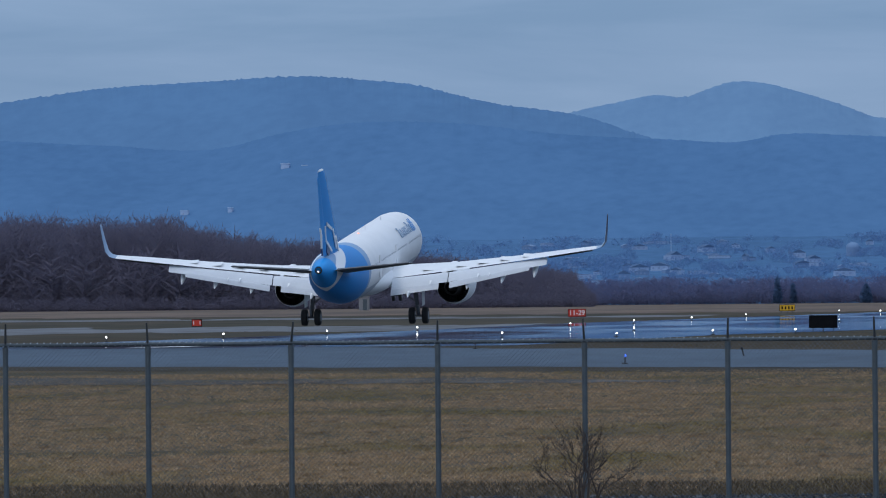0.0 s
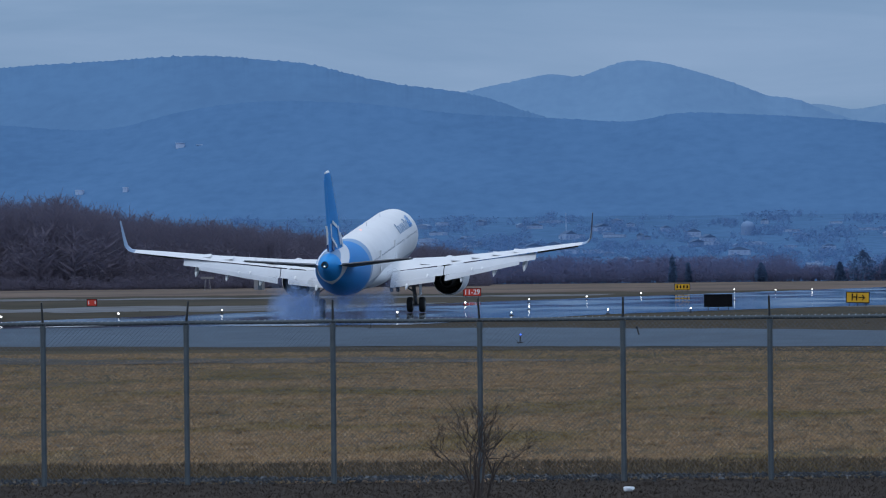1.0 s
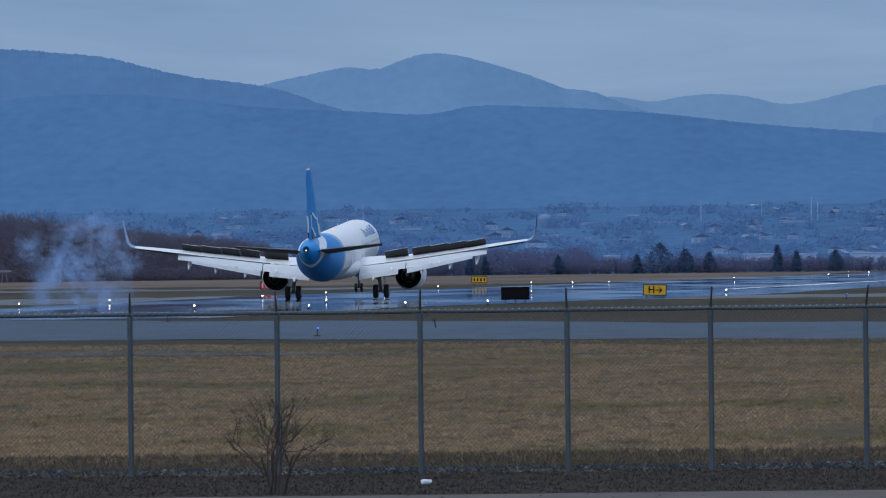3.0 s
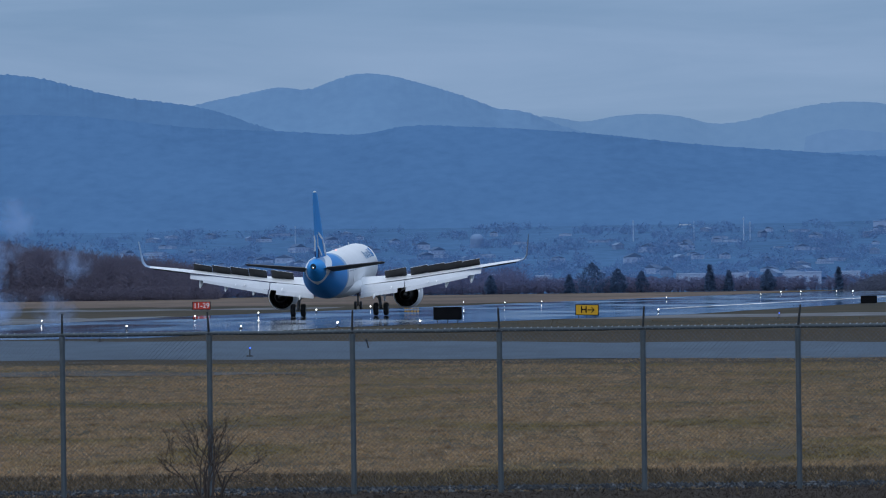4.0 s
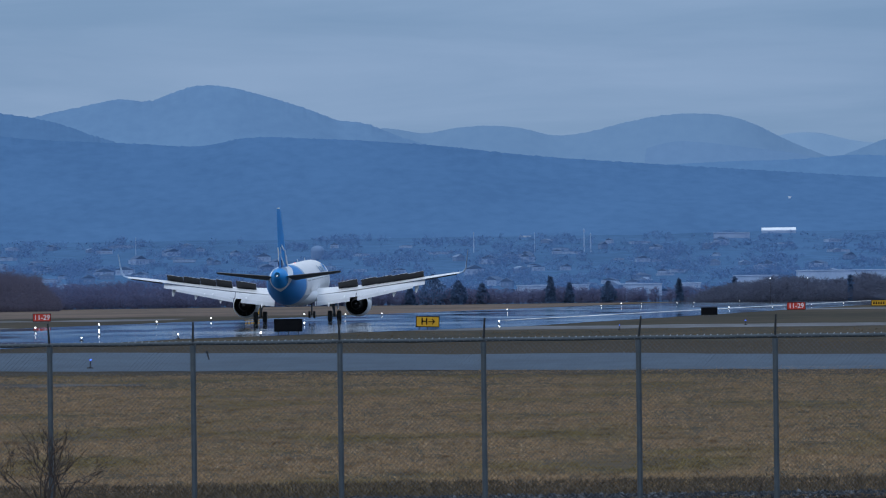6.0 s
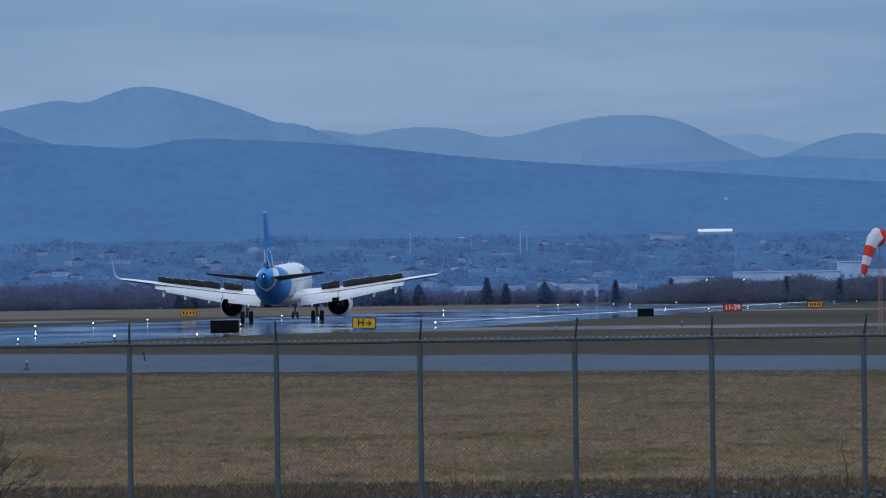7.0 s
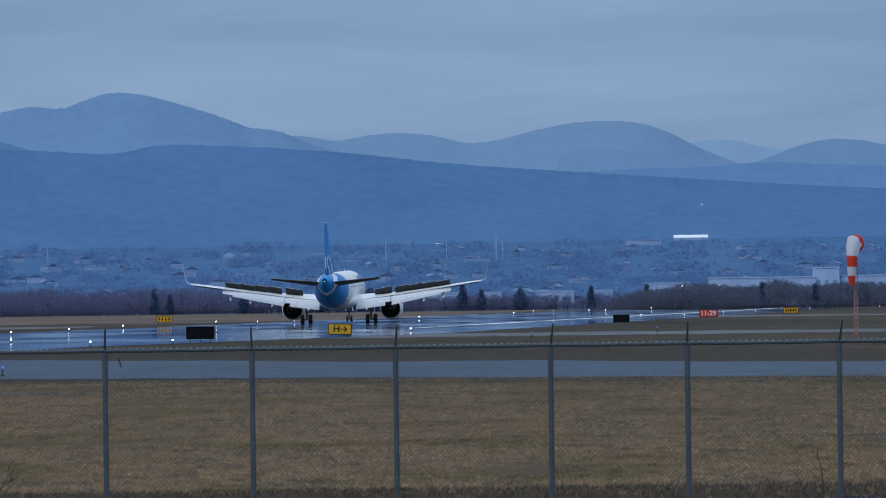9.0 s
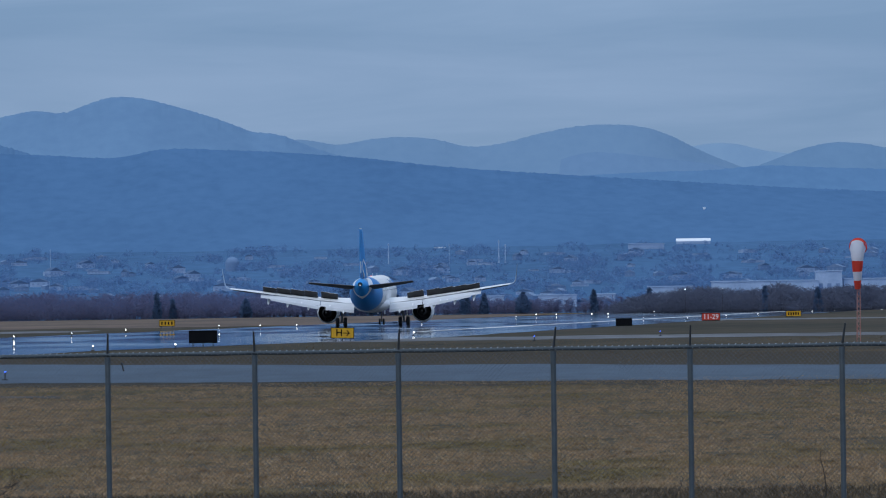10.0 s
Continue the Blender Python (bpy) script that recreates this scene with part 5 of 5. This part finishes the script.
M_WEED2 = island_material("dull_turf_tufts", ((0.13, 0.098, 0.060), (0.17, 0.126, 0.078), (0.105, 0.088, 0.052)))
M_WEED3 = island_material("dull_dark_grass", ((0.085, 0.066, 0.042), (0.115, 0.088, 0.056), (0.062, 0.050, 0.033), (0.150, 0.115, 0.076)))
M_STONE = island_material("grey_gravel", ((0.042, 0.049, 0.058), (0.026, 0.031, 0.038), (0.034, 0.040, 0.048), (0.020, 0.023, 0.028), (0.045, 0.052, 0.062), (0.17, 0.185, 0.20)))


def build_grass():
    g = np.random.default_rng(29)
    n = 150000
    y = 184.5 * (478 / 184.5) ** g.uniform(0, 1, n)
    b = g.uniform(-97e-3, 45e-3, n)
    x = b * y
    keep = np.array([noise.noise((x[i] * 0.35, y[i] * 0.05, 1)) + 0.7 * noise.noise((x[i] * 1.5, y[i] * 0.2, 4)) > g.uniform(-0.95, 0.05) for i in range(n)])
    t = blades(g, x[keep], y[keep], 0.020, 0.060, 0.013, 5, 1.0)
    tagged(tri_mesh("field_grass", t, M_BLADES), "mown brown winter grass of the airfield", "grass", kind="stuff")
    m = 16000                                  # dark grass behind the gravel, thinning out
    t = blades(g, g.uniform(-19, 10, m), 188.5 + 15 * g.uniform(0, 1, m) ** 1.6, 0.03, 0.13, 0.022, 3, 0.7)
    tagged(tri_mesh("fence_grass", t, M_WEED3), "dull dark grass behind the fence's gravel", "grass", kind="stuff")
    m = 16000
    t = blades(g, g.uniform(-18, 9, m), g.uniform(168.0, 185.5, m), 0.015, 0.07, 0.022, 3, 1.3)
    tagged(tri_mesh("verge_weeds", t, M_WEED), "dark dead weeds between road and fence", "weeds", kind="stuff")
    # tufts that break up the verges near taxiway and runway
    m = 10000
    y = g.uniform(600, 1000, m)
    x = g.uniform(-70, 45, m)
    ok = ~((y < 596 - 2.4 * x) | (abs(x - (RUN_X0 + 0.0668 * y)) < 26) | ((y > 905 - 0.3 * x) & (y < 1010 - 0.4 * x) & (x > -20)))
    t = blades(g, x[ok], y[ok], 0.03, 0.08, 0.06, 3, 1.4)
    tagged(tri_mesh("verge_tufts", t, M_WEED2), "uneven dull turf beside taxiway and runway", "grass", kind="stuff")
    # a few pale stalks
    m = 30
    t = blades(g, g.uniform(-18, 9, m), g.uniform(178, 190, m), 0.08, 0.24, 0.007, 3, 0.7)
    tagged(tri_mesh("dry_stalks", t, M_BLADES), "pale broken stalks by the fence", "weeds", kind="stuff")


build_grass()
sheet("verge", (crosswise(-80, 80, lambda x: 167.4, 160, 0.35, 41), crosswise(-80, 80, lambda x: 190.5, 160, 1.5, 42)), 0.022, material("dark_verge_soil", (0.052, 0.041, 0.032), (0.024, 0.020, 0.017), 1.5, 0.95, bump=0.5, spec=0.05), "dark soil strip between road and fence", "soil", steps=10)


def build_gravel():
    g = np.random.default_rng(31)
    base = np.array([(1, 0, 0), (0.3, 0.9, 0), (-0.8, 0.6, 0), (-0.8, -0.6, 0), (0.3, -0.9, 0), (0.4, 0.2, 0.7), (-0.4, 0.3, 0.65), (-0.1, -0.5, 0.72)], float)
    f = [(0, 1, 5), (1, 6, 5), (1, 2, 6), (2, 3, 6), (3, 7, 6), (3, 4, 7), (4, 0, 7), (0, 5, 7), (5, 6, 7)]
    verts, faces = [], []
    for _ in range(11000):
        r = g.uniform(0.012, 0.030) if g.uniform() < 0.85 else g.uniform(0.030, 0.052)
        y = 187.2 + g.normal(0, 1.25)
        bank = 0.05 * math.exp(-((y - 187.2) / 1.6) ** 2)
        c = np.array([g.uniform(-19, 10), y, 0.02 + bank * g.uniform(0, 1)])
        if g.uniform() < 0.02:                 # strays on the road
            r *= 0.6
            c = np.array([g.uniform(-18, 9), g.uniform(160, 168), 0.031])
        k, a = len(verts), g.uniform(0, 6.28)
        pts = base * r * g.uniform(0.7, 1.3, (8, 3))
        pts = np.stack([pts[:, 0] * math.cos(a) - pts[:, 1] * math.sin(a), pts[:, 0] * math.sin(a) + pts[:, 1] * math.cos(a), pts[:, 2]], 1) + c
        verts += [tuple(p) for p in pts]
        faces += [tuple(k + i for i in q) for q in f]
    tagged(mesh_object("fence_gravel", verts, faces, M_STONE), "band of broken grey stones under the fence", "gravel", kind="stuff")


build_gravel()

M_BARK = material("dark_twig_bark", (0.040, 0.030, 0.026), (0.060, 0.046, 0.040), 20, 0.9)


def build_bush(b, y, hh, seed, stems, spread):
    """A leafless shrub: each stem forks into thinner and thinner branches."""
    g = np.random.default_rng(seed)
    t = thing("bare_shrub", "leafless brown shrub standing before the fence", "shrub", pose(b * 1e-3 * y, y, 0))
    for s in range(stems):
        bm = bmesh.new()

        def grow(p, d, ln, r, depth):
            q = p + d * ln
            mid = p + d * ln * 0.5 + Vector(g.normal(0, 0.02, 3)) * ln * 2
            add_tube(bm, p, mid, r, r * 0.88, 5, False)
            add_tube(bm, mid, q, r * 0.88, r * 0.75, 5, False)
            if depth == 0:
                return
            for _ in range(3 if depth in (3, 2) else 2):
                nd = (d + Vector(g.normal(0, 0.45, 3)) + Vector((0, 0, 0.12))).normalized()
                st = p + d * ln * g.uniform(0.45, 1.0)
                grow(st, nd, ln * g.uniform(0.58, 0.86), max(r * 0.60, 0.0022), depth - 1)
        a = g.uniform(0, 6.28)
        wide = spread * g.uniform(0.4, 1.6)
        d = Vector((math.cos(a) * wide, math.sin(a) * wide, 1)).normalized()
        grow(Vector((g.normal(0, 0.06), g.normal(0, 0.06), -0.02)), d, hh * g.uniform(0.28, 0.40), 0.020, 5)
        part("stem", bm, M_BARK, t)


build_bush(-41.1, 169.4, 1.75, 4, 6, 0.24)


def build_sapling(b, y, hh, seed, lean):
    """One thin whip with a few short side shoots."""
    g = np.random.default_rng(seed)
    t = thing("thin_sapling", "thin leafless sapling rising from the verge", "sapling", pose(b * 1e-3 * y, y, 0))
    pts = [Vector((lean * q * q * hh + 0.02 * g.normal(), 0.02 * g.normal(), q * hh - 0.02)) for q in np.linspace(0, 1, 7)]
    stem = bmesh.new()
    for i in range(6):
        add_tube(stem, pts[i], pts[i + 1], 0.012 * (1 - i / 8), 0.012 * (1 - (i + 1) / 8), 6, False)
        if i > 1:
            part("shoot", tube(pts[i], pts[i] + Vector((g.normal(0, 0.09), 0.03, 0.15)), 0.005, 0.002, 5), M_BARK, t)
    part("stem", stem, M_BARK, t)


build_sapling(31.9, 181.0, 1.05, 9, -0.05)
build_sapling(30.6, 181.0, 0.62, 12, -0.32)
build_sapling(19.0, 181.0, 0.55, 14, 0.18)

# scrap of white plastic caught at the fence's foot
t_ = thing("plastic_scrap", "crumpled white plastic scrap on the verge", "litter", pose(-28.4e-3 * 175.5, 175.5, 0.03))
bm_ = bmesh.new()
bmesh.ops.create_icosphere(bm_, subdivisions=3, radius=0.07)
for v_ in bm_.verts:
    v_.co = Vector((v_.co.x * 1.2, v_.co.y, v_.co.z * 0.65 + 0.03)) + Vector((0.02 * noise.noise(v_.co * 30), 0, 0.03 * noise.noise(v_.co * 25 + Vector((3, 1, 2)))))
part("film", bm_, material("white_plastic_film", (0.72, 0.76, 0.80), (0.55, 0.62, 0.70), 20, 0.4), t_)


# ---- what moves ----
def motions():
    # time, place, height, nose-up pitch, left-wing-low bank, crab to the right of the runway line
    path = ((0.0, -49.1, 824.7, 1.55, 5.1, 0.6, 0.6), (0.5, -47.0, 855.4, 0.82, 5.5, 0.5, 0.7), (1.0, -44.8, 886.5, 0.50, 5.2, 0.4, 0.8), (1.5, -42.7, 917.9, 0.60, 4.7, 0.5, 0.8),
            (2.0, -40.6, 949.5, 0.34, 3.8, 0.6, 0.8), (2.5, -38.4, 981.3, 0.20, 3.2, 0.5, 0.7), (4.0, -32.1, 1076.9, 0.14, 2.1, 0.35, 0.3), (4.5, -30.1, 1108.6, 0.14, 1.9, 0.3, 0.2),
            (5.0, -28.0, 1140.0, 0.14, 1.6, 0.15, 0.2), (5.5, -25.9, 1171.2, 0.14, 1.4, 0.1, 0.1), (7.0, -19.9, 1262.0, 0.14, 1.0, 0.1, 0.1), (7.5, -17.9, 1291.2, 0.14, 0.9, 0.1, 0.1),
            (8.0, -16.0, 1319.7, 0.14, 0.8, 0.1, 0.1), (8.5, -14.1, 1347.4, 0.14, 0.7, 0.1, 0), (9.0, -12.2, 1374.3, 0.14, 0.7, 0, -0.2), (9.5, -10.5, 1400.2, 0.14, 0.6, 0.1, -0.3), (10.0, -8.9, 1425.2, 0.14, 0.6, 0.2, -0.5))
    walk(airliner, [(t, pose(x, y, z + 0.035, -b, -p, 90 - math.degrees(HEAD) - c)) for t, x, y, z, p, b, c in path])
    # the legs hang long in the air and are pressed in after touchdown
    for leg in gears:
        walk(leg, [(t, pose(0, 0, dz)) for t, dz in ((0, -0.62), (0.5, -0.6), (1.0, -0.5), (1.5, -0.5), (2.0, -0.34), (2.5, -0.2), (3.5, -0.14), (10.0, -0.14))])
    walk(nose_gear, [(t, pose(0, 0, dz)) for t, dz in ((0, -0.5), (2.5, -0.48), (4.0, -0.22), (6.0, -0.14), (10.0, -0.14))])
    for sp, x, y, z in spoilers:
        walk(sp, [(t, pose(x, y, z, 0, a, 0)) for t, a in ((0, -8.5), (1.5, -8.5), (2.0, 12), (2.5, 32), (3.2, 40), (4.0, 42), (10.0, 42))])

    # the sock swings on its hoop: lean in the view plane, then turn about the pole
    walk(sock, [(t, pose(0, 0, sock_z, 0, lean, turn)) for t, lean, turn in ((0, 8, 35), (3, 4, 30), (5.5, 10, 35), (6.8, 14, 40), (7.0, 13, 40), (7.5, 5, 40), (8.0, -2, 48), (8.5, -3, 55), (9.0, -4, 65), (9.5, -8, 78), (10.0, -12, 80))])
    # wisps leave the touchdown point at their own moments, rise and drift with the wind
    g = np.random.default_rng(19)
    for t_, k in puffs:
        left = k % 8 < 5
        t0 = 0.64 + 0.03 * (k // 2)
        y = 868 + 40 * (t0 - 0.64) + g.uniform(-2, 2)
        x = RUN_X0 + 0.0668 * y + (-3.3 if left else 3.6) + g.normal(0, 0.5)
        vx, vz = g.uniform(-0.5, 0.35), 0.3 + 3.2 * g.uniform() ** 1.4
        blow = g.uniform(-0.6, 3.4)
        rows = [(0.0, pose(x, y, -6.0)), (t0 - 0.12, pose(x, y, -3.6))]
        for dt in (0.12, 0.35, 0.7, 1.2, 1.9, 2.8, 4.5):
            q = dt ** 0.9
            swept = 0.0 if left else 5.6 * (1 - math.exp(-dt / 0.4))
            rows.append((t0 + dt, pose(x - swept + 1.3 * vx * q - blow * max(0.0, dt - 1.2) ** 1.2, y + 3 * q, 0.1 + vz * q, 20 * q, 12 * q, 25 * q)))
        rows.append((10.0, pose(x - 30, y + 14, 0.2 + vz * 4.6, 60, 40, 80)))
        walk(t_, rows)


motions()
